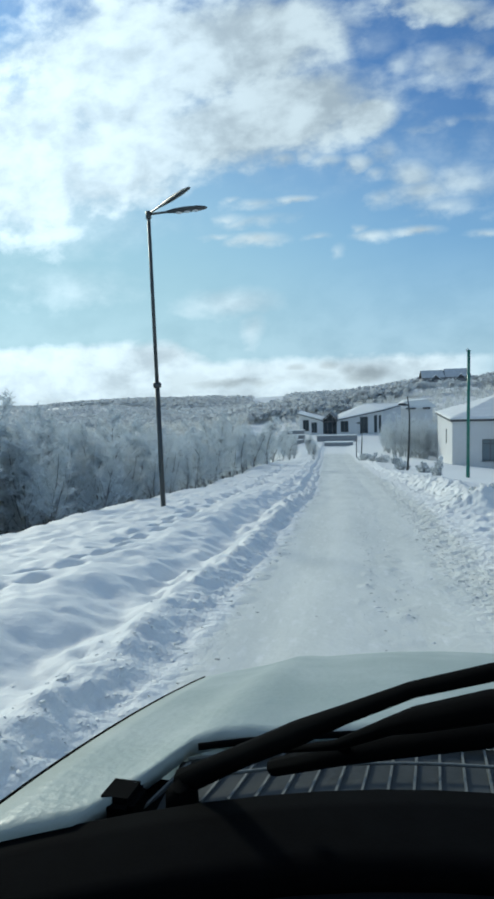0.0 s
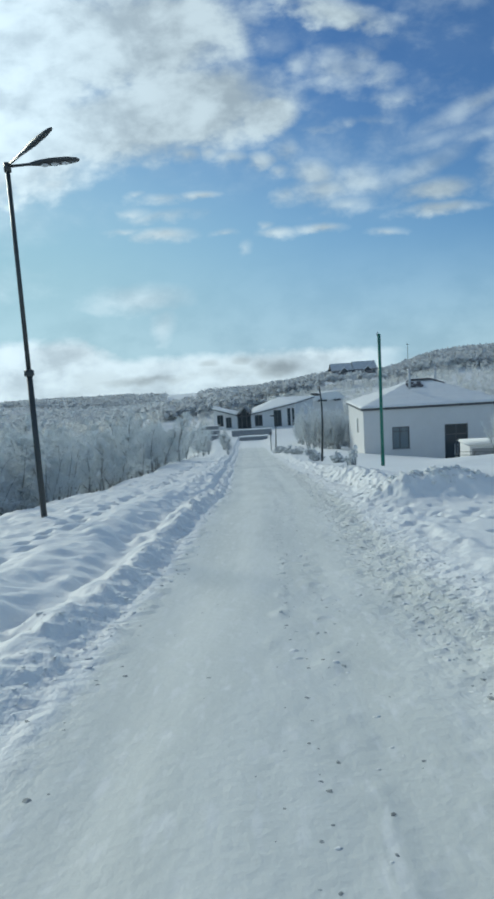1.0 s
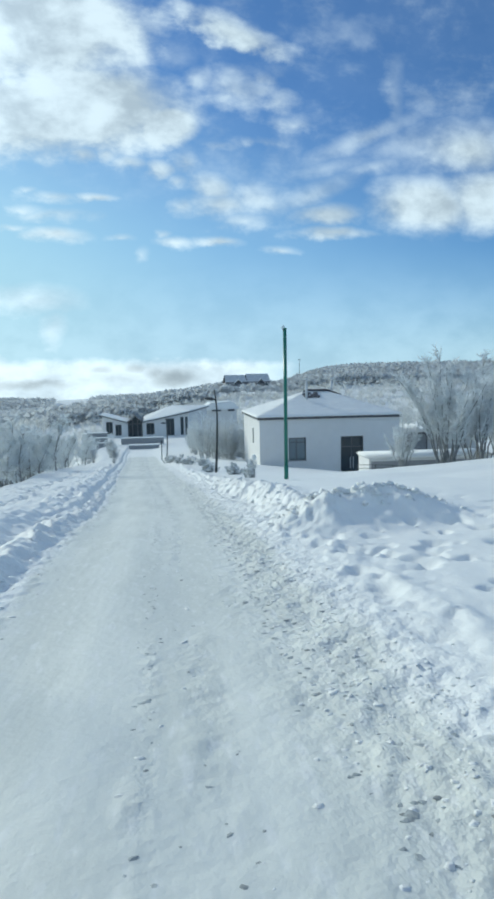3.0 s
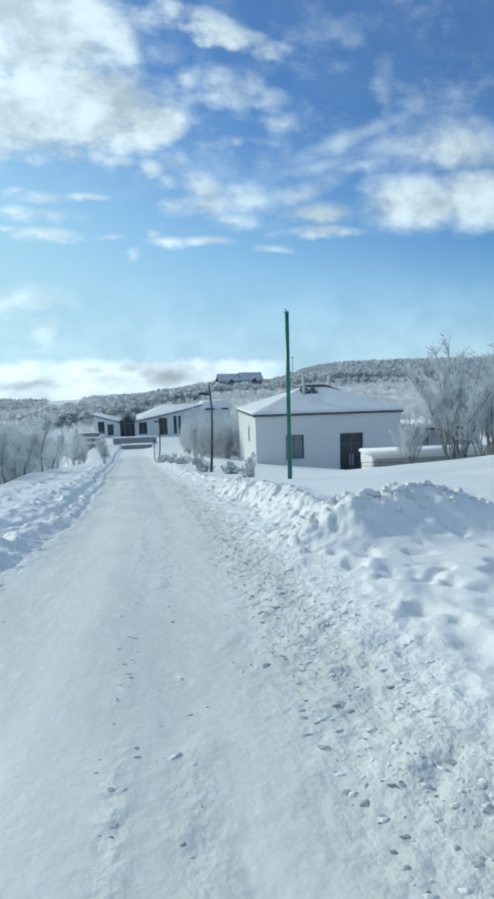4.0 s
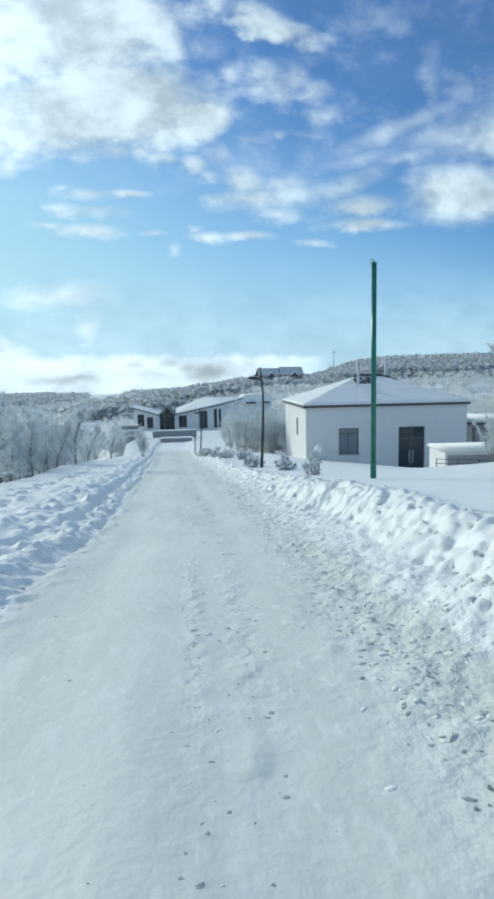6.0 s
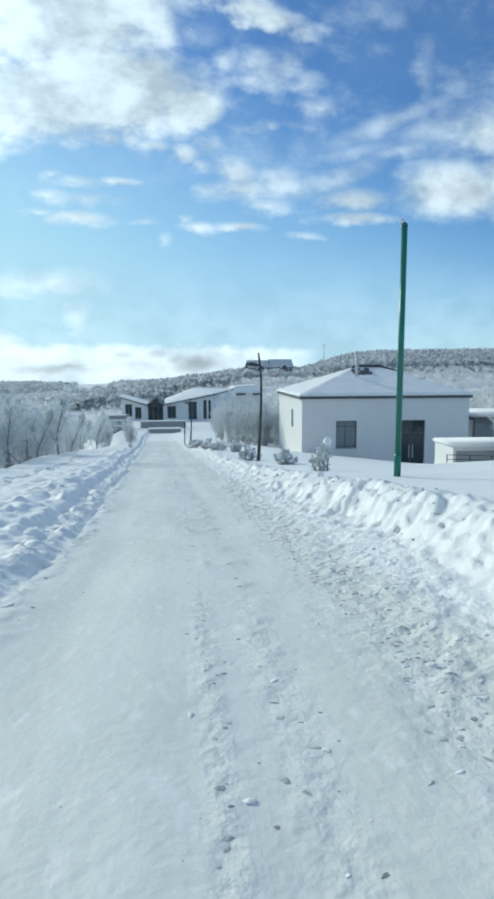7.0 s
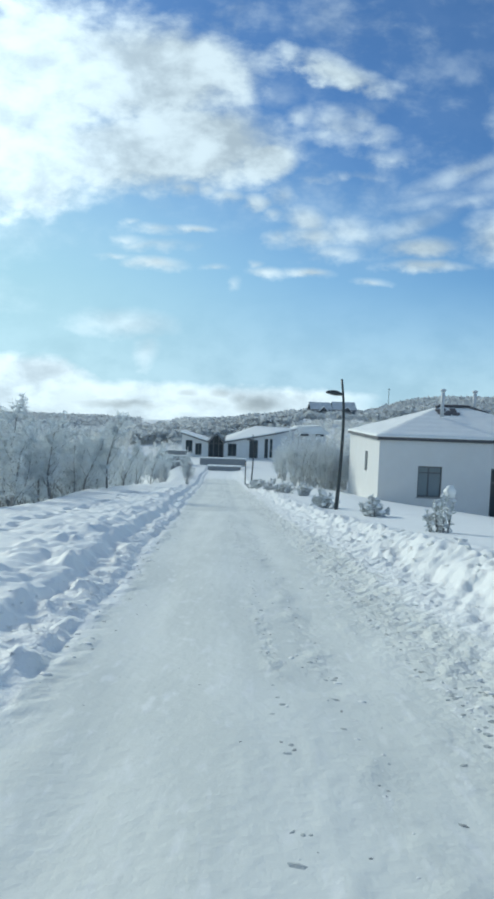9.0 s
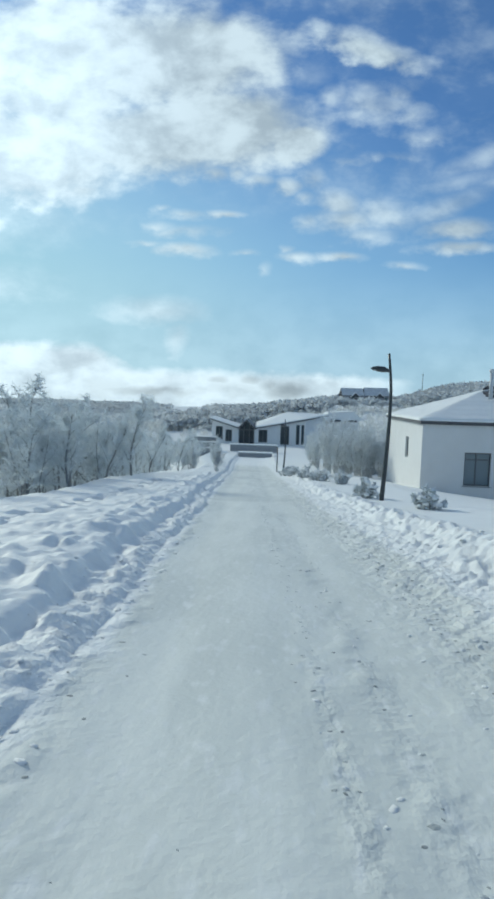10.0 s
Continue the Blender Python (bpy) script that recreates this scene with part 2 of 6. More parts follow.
def see_through(mt, amount):
    """Lets part of the light pass through thin frosted twigs."""
    nt = mt.node_tree
    b, out = nt.nodes["Principled BSDF"], nt.nodes["Material Output"]
    tr, mx = nt.nodes.new("ShaderNodeBsdfTranslucent"), nt.nodes.new("ShaderNodeMixShader")
    nt.links.new(b.inputs["Base Color"].links[0].from_socket, tr.inputs["Color"])
    mx.inputs[0].default_value = amount
    nt.links.new(b.outputs[0], mx.inputs[1]), nt.links.new(tr.outputs[0], mx.inputs[2]), nt.links.new(mx.outputs[0], out.inputs["Surface"])
    return mt


SNOW = material("fresh_snow", (0.875, 0.885, 0.868), 0.65, second=(0.825, 0.837, 0.825), scale=3, bump=0.35, bump_scale=14, spec=0.3)


def ground_material():
    """Fresh snow that turns into packed, slightly soiled snow where the mesh is marked as driven on."""
    mt = material("ground_snow", (0.875, 0.885, 0.868), 0.62, second=(0.825, 0.837, 0.825), scale=3, bump=0.4, bump_scale=16, spec=0.3)
    nt = mt.node_tree
    L = nt.links.new
    b = nt.nodes["Principled BSDF"]
    fresh = b.inputs["Base Color"].links[0].from_socket
    at = nt.nodes.new("ShaderNodeAttribute")
    at.attribute_name = "packed"
    tc = nt.nodes.new("ShaderNodeTexCoord")

    def tex(scale, stretch, detail=5):
        mp = nt.nodes.new("ShaderNodeMapping")
        mp.inputs["Scale"].default_value = stretch
        n = nt.nodes.new("ShaderNodeTexNoise")
        n.inputs["Scale"].default_value, n.inputs["Detail"].default_value = scale, detail
        L(tc.outputs["Object"], mp.inputs[0]), L(mp.outputs[0], n.inputs["Vector"])
        return n.outputs["Fac"]

    def math_node(op, x, y):
        n = nt.nodes.new("ShaderNodeMath")
        n.operation = op
        for k, v in enumerate((x, y)):
            if isinstance(v, float):
                n.inputs[k].default_value = v
            else:
                L(v, n.inputs[k])
        return n.outputs[0]

    def mix(f, a, c, lo=0.0, hi=1.0):
        r = nt.nodes.new("ShaderNodeMapRange")
        r.interpolation_type = "SMOOTHSTEP"
        r.inputs[1].default_value, r.inputs[2].default_value = lo, hi
        L(f, r.inputs[0])
        x = nt.nodes.new("ShaderNodeMix")
        x.data_type = "RGBA"
        L(r.outputs[0], x.inputs["Factor"])
        for key, v in (("A", a), ("B", c)):
            if isinstance(v, tuple):
                x.inputs[key].default_value = (*v, 1)
            else:
                L(v, x.inputs[key])
        return x.outputs["Result"]
    hard = mix(tex(1.4, (1.6, 0.35, 1)), (0.745, 0.76, 0.72), (0.67, 0.688, 0.65), 0.35, 0.65)
    hard = mix(tex(9.0, (1.5, 0.5, 1), 3), hard, (0.78, 0.79, 0.765), 0.52, 0.75)
    hard = mix(tex(0.5, (1, 0.7, 1), 2), hard, (0.63, 0.65, 0.615), 0.55, 0.8)
    mask = math_node("ADD", at.outputs["Fac"], math_node("MULTIPLY", math_node("SUBTRACT", tex(2.6, (1, 0.7, 1)), 0.5), 1.1))
    rub = nt.nodes.new("ShaderNodeAttribute")
    rub.attribute_name = "crumbly"
    broken = math_node("MULTIPLY", rub.outputs["Fac"], math_node("MULTIPLY", math_node("SUBTRACT", tex(8.5, (1, 0.8, 1), 4), 0.42), 10.0))
    # darker flecks put the shadows between crumbs, and some soil, into the colour
    flecks = math_node("MULTIPLY", rub.outputs["Fac"], math_node("ADD", math_node("MULTIPLY", tex(13.0, (1, 0.38, 1), 2), 0.6), math_node("MULTIPLY", tex(1.6, (1, 0.6, 1), 2), 0.45)))
    tread = math_node("MULTIPLY", at.outputs["Fac"], tex(3.0, (4.0, 0.25, 1), 3))
    bn = b.inputs["Normal"].links[0].from_node
    base_relief = bn.inputs["Height"].links[0].from_socket
    L(math_node("ADD", math_node("ADD", base_relief, broken), math_node("MULTIPLY", tread, 0.4)), bn.inputs["Height"])
    col = mix(mask, fresh, hard, 0.25, 0.75)
    L(mix(flecks, col, (0.61, 0.64, 0.64), 0.54, 0.68), b.inputs["Base Color"])
    return mt


GROUND = ground_material()
CLOD = material("snow_clod", (0.86, 0.865, 0.85), 0.7, second=(0.78, 0.79, 0.775), scale=6, bump=0.6, bump_scale=50, spec=0.3)
# snow and ice chunks, greyed so the colour carries their shaded sides
CHUNKSHADE = material("shaded_snow_chunk", (0.34, 0.36, 0.355), 0.7, second=(0.58, 0.61, 0.60), scale=14, bump=0.5, bump_scale=50)
# grit specks whose dark colour also stands for shadows beside snow crumbs
GRITSHADE = material("grit_shade_specks", (0.22, 0.23, 0.225), 0.85, second=(0.46, 0.48, 0.47), scale=20, bump=0.5)
BARK = material("frosted_bark", (0.17, 0.175, 0.18), 0.8, second=(0.36, 0.365, 0.36), scale=12, bump=0.5, bump_scale=30, up=(0.70, 0.72, 0.72), up_from=0.25, up_to=0.7)
TWIG = material("hoar_frost_twig", (0.90, 0.92, 0.92), 0.7, second=(0.76, 0.79, 0.79), scale=2.5, up=(0.86, 0.89, 0.91), up_from=-0.1, up_to=0.5, spec=0.2)
# frost white, lightened further in place of the haze over the slopes
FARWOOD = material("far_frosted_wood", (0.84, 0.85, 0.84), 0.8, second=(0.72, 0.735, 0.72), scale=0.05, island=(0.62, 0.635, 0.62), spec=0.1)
see_through(FARWOOD, 0.55)
see_through(TWIG, 0.68)
# distance haze over ridge and valley woods is put into this pale blue-grey
HAZEWOOD = material("far_hazed_wood", (0.60, 0.63, 0.65), 0.9, second=(0.69, 0.72, 0.73), scale=0.02, island=(0.62, 0.65, 0.67), spec=0.1)
see_through(HAZEWOOD, 0.55)
STUCCO = material("white_render", (0.72, 0.72, 0.71), 0.85, second=(0.67, 0.67, 0.66), scale=1.3, bump=0.25, bump_scale=60, big=(0.69, 0.685, 0.67), big_scale=0.4, spec=0.3)
FASCIA = material("dark_roof_edge", (0.06, 0.065, 0.07), 0.5, second=(0.10, 0.10, 0.11), scale=3)
TILE = material("dark_roof_tile", (0.06, 0.062, 0.068), 0.6, second=(0.10, 0.10, 0.11), scale=6, bump=0.4)
FRAME = material("dark_window_frame", (0.075, 0.085, 0.095), 0.4, second=(0.10, 0.11, 0.12), scale=9)
# pale tint stands in for snow and sky mirrored in the panes
PANE = glass("window_glass", (0.26, 0.33, 0.37))
DARKPANE = glass("dark_door_glass", (0.05, 0.075, 0.09))
PIPE = material("white_flue_metal", (0.62, 0.635, 0.65), 0.5, 0.0, second=(0.48, 0.5, 0.52), scale=8)
POSTGREEN = material("green_gloss_paint", (0.010, 0.17, 0.125), 0.32, second=(0.013, 0.135, 0.10), scale=5, bump=0.1, bump_scale=60)
LAMPMETAL = material("dark_lamp_metal", (0.035, 0.045, 0.05), 0.42, 0.2, second=(0.055, 0.062, 0.066), scale=10)
LENS = material("lamp_lens", (0.55, 0.58, 0.60), 0.15)
CONCRETE = material("grey_concrete", (0.34, 0.35, 0.36), 0.85, second=(0.27, 0.28, 0.29), scale=2, bump=0.3)
NEEDLE = material("frosted_evergreen", (0.33, 0.36, 0.34), 0.8, second=(0.62, 0.65, 0.64), scale=8, up=(0.78, 0.81, 0.83), up_from=-0.3, up_to=0.4)
TIMBER = material("weathered_timber", (0.13, 0.12, 0.115), 0.75, second=(0.19, 0.175, 0.16), scale=5, stretch=(1, 1, 6), bump=0.3)
CURTAIN = material("room_inside", (0.22, 0.22, 0.22), 0.9, second=(0.3, 0.3, 0.3), scale=2)


# ---------------------------------------------------------------- mesh helpers
def mesh_object(name, verts, faces, mat, parent=None, smooth=False):
    me = bpy.data.meshes.new(name)
    me.from_pydata([tuple(v) for v in verts], [], faces)
    me.materials.append(mat)
    if smooth:
        me.polygons.foreach_set("use_smooth", [True] * len(me.polygons))
    me.update()
    ob = new(name, me)
    if parent:
        ob.parent = parent
    return ob


def part(name, bm, mat, parent, label="", smooth=False):
    me = bpy.data.meshes.new(name)
    bmesh.ops.recalc_face_normals(bm, faces=bm.faces)
    bm.to_mesh(me)
    bm.free()
    me.materials.append(mat)
    if smooth:
        me.polygons.foreach_set("use_smooth", [True] * len(me.polygons))
    ob = new(name, me)
    if parent:
        ob.parent = parent
    if label:
        tagged(ob, label)
    return ob


def add_box(bm, lo, hi, bevel=0.0):
    c = [(a + b) / 2 for a, b in zip(lo, hi)]
    s = [abs(b - a) for a, b in zip(lo, hi)]
    r = bmesh.ops.create_cube(bm, size=1, matrix=Matrix.Translation(c) @ Matrix.Diagonal((*s, 1)))
    if bevel:
        es = list({e for v in r["verts"] for e in v.link_edges})
        bmesh.ops.bevel(bm, geom=es, offset=bevel, segments=2, affect="EDGES")
    return bm


def box(lo, hi, bevel=0.0):
    return add_box(bmesh.new(), lo, hi, bevel)


def tube_into(vs, fs, pts, radii, n=6, cap=True):
    """Adds a tapered tube along pts to the lists."""
    base = len(vs)
    pts = [Vector(p) for p in pts]
    side = None
    for i, p in enumerate(pts):
        d = (pts[min(i + 1, len(pts) - 1)] - pts[max(i - 1, 0)]).normalized()
        ref = Vector((0, 0, 1)) if abs(d.z) < 0.9 else Vector((1, 0, 0))
        a = d.cross(ref).normalized()
        b = d.cross(a)
        for k in range(n):
            t = 2 * math.pi * k / n
            vs.append(p + (a * math.cos(t) + b * math.sin(t)) * radii[i])
    for i in range(len(pts) - 1):
        for k in range(n):
            k2 = (k + 1) % n
            fs.append((base + i * n + k, base + i * n + k2, base + (i + 1) * n + k2, base + (i + 1) * n + k))
    if cap:
        fs.append(tuple(base + k for k in range(n))[::-1])
        e = base + (len(pts) - 1) * n
        fs.append(tuple(e + k for k in range(n)))


def tube(name, pts, radii, mat, parent=None, n=12, label=""):
    vs, fs = [], []
    tube_into(vs, fs, pts, radii, n)
    ob = mesh_object(name, vs, fs, mat, parent, True)
    if label:
        tagged(ob, label)
    return ob


def holed_wall(length, z0, z1, thick, holes):
    """A wall along +x from 0, its outer face at y = 0 and inner at y = thick, with rectangular openings (xa, xb, za, zb)."""
    xs = sorted({0, length, *(h[0] for h in holes), *(h[1] for h in holes)})
    zs = sorted({z0, z1, *(h[2] for h in holes), *(h[3] for h in holes)})
    bm = bmesh.new()
    cache = {}

    def v(x, y, z):
        k = (round(x, 4), round(y, 4), round(z, 4))
        if k not in cache:
            cache[k] = bm.verts.new((x, y, z))
        return cache[k]

    def solid(i, j):
        if not (0 <= i < len(xs) - 1 and 0 <= j < len(zs) - 1):
            return False
        cx, cz = (xs[i] + xs[i + 1]) / 2, (zs[j] + zs[j + 1]) / 2
        return not any(a < cx < b and c < cz < d for a, b, c, d in holes)

    for i in range(len(xs) - 1):
        for j in range(len(zs) - 1):
            if not solid(i, j):
                continue
            a, b, c, d = xs[i], xs[i + 1], zs[j], zs[j + 1]
            bm.faces.new((v(a, 0, c), v(b, 0, c), v(b, 0, d), v(a, 0, d)))
            bm.faces.new((v(a, thick, c), v(a, thick, d), v(b, thick, d), v(b, thick, c)))
            if not solid(i - 1, j):
                bm.faces.new((v(a, 0, c), v(a, 0, d), v(a, thick, d), v(a, thick, c)))
            if not solid(i + 1, j):
                bm.faces.new((v(b, 0, c), v(b, thick, c), v(b, thick, d), v(b, 0, d)))
            if not solid(i, j - 1):
                bm.faces.new((v(a, 0, c), v(a, thick, c), v(b, thick, c), v(b, 0, c)))
            if not solid(i, j + 1):
                bm.faces.new((v(a, 0, d), v(b, 0, d), v(b, thick, d), v(a, thick, d)))
    return bm


def window_into(parent, m, x0, x1, z0, z1, mullions=(), transoms=(), depth=0.12, name="window", bar=0.07, pane_mat=None):
    """A window of frame bars and panes in the opening of a holed wall; m places the wall's own frame."""
    w = new(name)
    w.parent = parent
    w.matrix_local = m
    bm = bmesh.new()
    for lo, hi in (((x0, depth, z0), (x1, depth + 0.07, z0 + bar)), ((x0, depth, z1 - bar), (x1, depth + 0.07, z1)),
                   ((x0, depth, z0 + bar), (x0 + bar, depth + 0.07, z1 - bar)), ((x1 - bar, depth, z0 + bar), (x1, depth + 0.07, z1 - bar))):
        add_box(bm, lo, hi, 0.008)
    for x in mullions:
        add_box(bm, (x - bar / 2, depth + 0.003, z0 + bar), (x + bar / 2, depth + 0.067, z1 - bar), 0.006)
    for z in transoms:
        add_box(bm, (x0 + bar, depth + 0.005, z - bar / 2), (x1 - bar, depth + 0.065, z + bar / 2), 0.006)
    part("window_frame", bm, FRAME, w)
    xs, zs = [x0 + bar, *mullions, x1 - bar], [z0 + bar, *transoms, z1 - bar]
    for a, b in zip(xs, xs[1:]):
        for c, d in zip(zs, zs[1:]):
            p = part("pane", box((a, depth + 0.028, c), (b, depth + 0.04, d)), pane_mat or PANE, w)
            p.visible_shadow = False
    return w


# ---------------------------------------------------------------- ground
def hash2(ix, iy, seed):
    h = (ix.astype(np.int64) * 374761393 + iy.astype(np.int64) * 668265263 + seed * 1442695041) & 0xFFFFFFFF
    h = ((h ^ (h >> 13)) * 1274126177) & 0xFFFFFFFF
    return ((h ^ (h >> 16)) & 0xFFFF) / 65535.0


def vnoise(x, y, seed=0):
    ix, iy = np.floor(x), np.floor(y)
    fx, fy = x - ix, y - iy
    fx, fy = fx * fx * (3 - 2 * fx), fy * fy * (3 - 2 * fy)
    ix, iy = ix.astype(np.int64), iy.astype(np.int64)
    a, b = hash2(ix, iy, seed), hash2(ix + 1, iy, seed)
    c, d = hash2(ix, iy + 1, seed), hash2(ix + 1, iy + 1, seed)
    return (a * (1 - fx) + b * fx) * (1 - fy) + (c * (1 - fx) + d * fx) * fy - 0.5


def fbm2(x, y, octaves=4, seed=0):
    t, k = 0, 1.0
    for i in range(octaves):
        t = t + vnoise(x * 2 ** i + 17.3 * i, y * 2 ** i - 9.1 * i, seed + i) * k
        k *= 0.5
    return t


def step(x, a, b):
    t = np.clip((x - a) / (b - a), 0, 1)
    return t * t * (3 - 2 * t)


def bump(x, c, w):
    return np.exp(-((x - c) / w) ** 2)


ROAD_Y = [-60, -20, 3.1, 11.3, 15.6, 18.9, 23.65, 27.1, 37, 50, 66, 80, 92, 104, 130, 170]
ROAD_Z = [9.0, 3.9, 0.85, -0.355, -0.75, -1.123, -1.77, -2.08, -3.2, -4.45, -6.1, -7.2, -8.1, -8.85, -9.2, -11.0]
LEFT_Y, LEFT_X = [-60, 0, 10, 24, 30, 42, 58, 68, 90, 130], [-0.9, -1.0, -1.2, -1.35, -1.7, -2.35, -3.05, -3.5, -4.6, -5.5]
EDGE_Y, EDGE_S = [0, 14, 18, 26, 31, 38, 43, 49, 56, 66, 80, 95], [3.6, 3.6, 3.5, 3.5, 3.35, 3.75, 4.1, 3.8, 2.9, 2.1, 2.6, 4.5]      # width of the left shelf
RIGHT_Y, RIGHT_X = [-60, 0, 22, 27, 42, 58, 68, 90, 130], [1.1, 1.1, 1.1, 0.95, 0.3, -0.35, -0.6, -1.5, -1.5]
RIDGE_U = [-3, -0.3, -0.14, -0.06, 0.05, 0.10, 0.12, 0.18, 0.205, 0.225, 0.25, 0.285, 0.34, 0.42, 0.6, 1.2, 3]
RIDGE_V = [-0.07, -0.07, -0.045, -0.03, -0.018, -0.008, -0.004, -0.005, -0.008, -0.002, 0.006, 0.015, 0.020, 0.021, 0.022, 0.028, 0.03]


def smooth_interp(y, ys, zs):
    return (np.interp(y - 1.2, ys, zs) + np.interp(y, ys, zs) * 2 + np.interp(y + 1.2, ys, zs)) / 4


def height(x, y):
    """Height of the snow at (x, y), arrays."""
    x, y = np.asarray(x, float), np.asarray(y, float)
    road = smooth_interp(y, ROAD_Y, ROAD_Z)
    near = step(y, 75, 50)
    wob = fbm2(x * 0 + 3.3, y * 0.5, 3, 5) * 0.35
    left, right = smooth_interp(y, LEFT_Y, LEFT_X) + wob * 0.5, smooth_interp(y, RIGHT_Y, RIGHT_X) + wob * 0.6
    s, r = left - x, x - right
    rough = fbm2(x * 4.0, y * 3.0, 4, 11)
    lumps = fbm2(x * 1.3, y * 0.9, 3, 23)
    scab = np.maximum(fbm2(x * 4.6, y * 3.6, 3, 53) - 0.03, 0) * 2.4
    crumb = np.abs(fbm2(x * 8.5, y * 7.0, 2, 57)) * step(y, 45, 30)
    soft = fbm2(x * 0.35, y * 0.3, 3, 31)
    # lane: gentle ruts and grit
    lane = fbm2(x * 3, y * 0.25, 2, 41) * 0.010 + fbm2(x * 5, y * 2.5, 2, 43) * 0.006 - 0.018 * (bump(x, left + 0.55, 0.22) + bump(x, right - 0.5, 0.22))
    lane = lane + 0.015 * bump(x, (left + right) / 2, 0.3)
    centre = (left + right) / 2 + 0.28
    lane = lane + scab * 0.022 * (step(s, -0.3, -0.05) + 0.8 * bump(x, centre + 0.32, 0.13) + 0.5 * step(r, -0.4, 0))
    lane = lane + np.maximum(fbm2(x * 12, y * 4, 2, 59), 0) * 0.06 * bump(x, centre + 0.03 * np.sin(y * 1.3), 0.045) * step(fbm2(x * 0, y * 0.8, 2, 67), -0.15, 0.1)
    rim = -0.13 + fbm2(x * 2.2, y * 2.6, 4, 93) * 0.30
    lane = lane + 0.016 * step(s, rim - 0.03, rim + 0.02) * step(s, 0.05, -0.08) * step(y, 45, 30)
    # left: ploughed ridge, groove, old bank, soft shelf, drop
    grow = 0.72
    lip = 0.25 + 0.26 * bump(y, 24.5, 2.2) + lumps * 0.08 + fbm2(x * 0.3, y * 2.1, 3, 27) * 0.12 + rough * 0.04
    rugged = 1 + 0.9 * step(y, 12, 17)
    billow = (0.35 - np.abs(fbm2(x * 4.2, y * 3.6, 2, 47))) * rugged
    clump = np.maximum(fbm2(x * 6.0, y * 5.0, 2, 63), 0) * (rugged - 0.7)
    puffs = np.maximum(fbm2(x * 3.2, y * 2.6, 2, 29) + 0.15, 0)
    bank = step(s, lip + 0.45, lip + 1.15)
    low = (0.19 * step(s, lip - 0.32, lip + 0.08) * (1 + 0.5 * rough) * grow + 0.02 * bump(s, lip + 0.08, 0.14)
           - 0.085 * bump(s, lip + 0.42 + lumps * 0.15, 0.18) + 0.163 * bank
           + lumps * 0.045 * step(s, lip + 0.4, lip + 0.8) * step(s, 1.7, 1.2) + billow * 0.04 * step(s, lip - 0.25, lip) * step(s, lip + 0.45, lip + 0.2))
    # further on the plough has cut a wall behind a low crumbled ridge
    cut = 0.40 + lumps * 0.10 + fbm2(x * 0.3, y * 1.1, 2, 27) * 0.14
    high = (0.075 * step(s, -0.12, 0.16) * (1 + 0.8 * rough) + 0.05 * clump + 0.17 * step(s, cut - 0.07, cut + 0.14) + 0.055 * step(s, cut + 0.2, cut + 0.9)
            + puffs * 0.15 * bump(s, cut + 0.52 + lumps * 0.15, 0.22))
    late = step(y, 18.5, 22.5)
    hl = (low * (1 - late) + high * late + puffs * 0.06 * rugged * bump(s, lip + 0.85 + lumps * 0.15, 0.3) * (1 - late) + soft * 0.04 * step(s, 1.5, 3)
          + clump * 0.08 * step(s, lip - 0.3, lip - 0.05) * step(s, 1.4, 0.9) * (1 - 0.6 * late) + rough * 0.022 * step(s, 0.0, 0.2) * step(s, 1.4, 0.8)
          + crumb * 0.075 * step(s, -0.25, -0.05) * step(s, lip + 0.2, lip - 0.05))
    edge = smooth_interp(y, EDGE_Y, EDGE_S) + soft * 0.25
    drop = np.maximum(s - edge, 0)
    hl = hl - 0.36 * drop * step(drop, 0, 1.1) - np.minimum(0.12 * np.maximum(drop - 3, 0), 8) + 0.22 * np.maximum(drop - 22, 0) * 0.3
    hl = np.maximum(hl, -26 + soft * 3)
    # right: crumbly margin, ridge, field, side entry in front of the pile
    soft_side = step(x, 4.3, 5.6)
    entry = (step(y + lumps * 0.3, 16.5, 15.2) * (1 - soft_side) + step(y + soft, 20.0, 12.0) * soft_side) * step(r, 0.7, 1.6)
    field = (0.44 + soft * 0.08 - 0.2 * step(y, 25.5, 30) + 0.07 * np.clip(x - 8, 0, 9) * step(y, 14, 24) * step(y, 38, 32)
             - 0.115 * np.maximum(x - 5, 0) * step(y, 28, 44) + 0.10 * step(y, 23.6, 24.8) * step(y, 29, 26) * step(x, 5.2, 7.5))
    field = np.maximum(field, -1.3)
    heap = np.maximum(fbm2(x * 2.2, y * 1.6, 3, 37) + 0.1, 0)
    wall = 1 - step(y, 16.2, 15.4)
    clods = np.maximum(fbm2(x * 3.6, y * 2.4, 3, 97) + 0.05, 0)
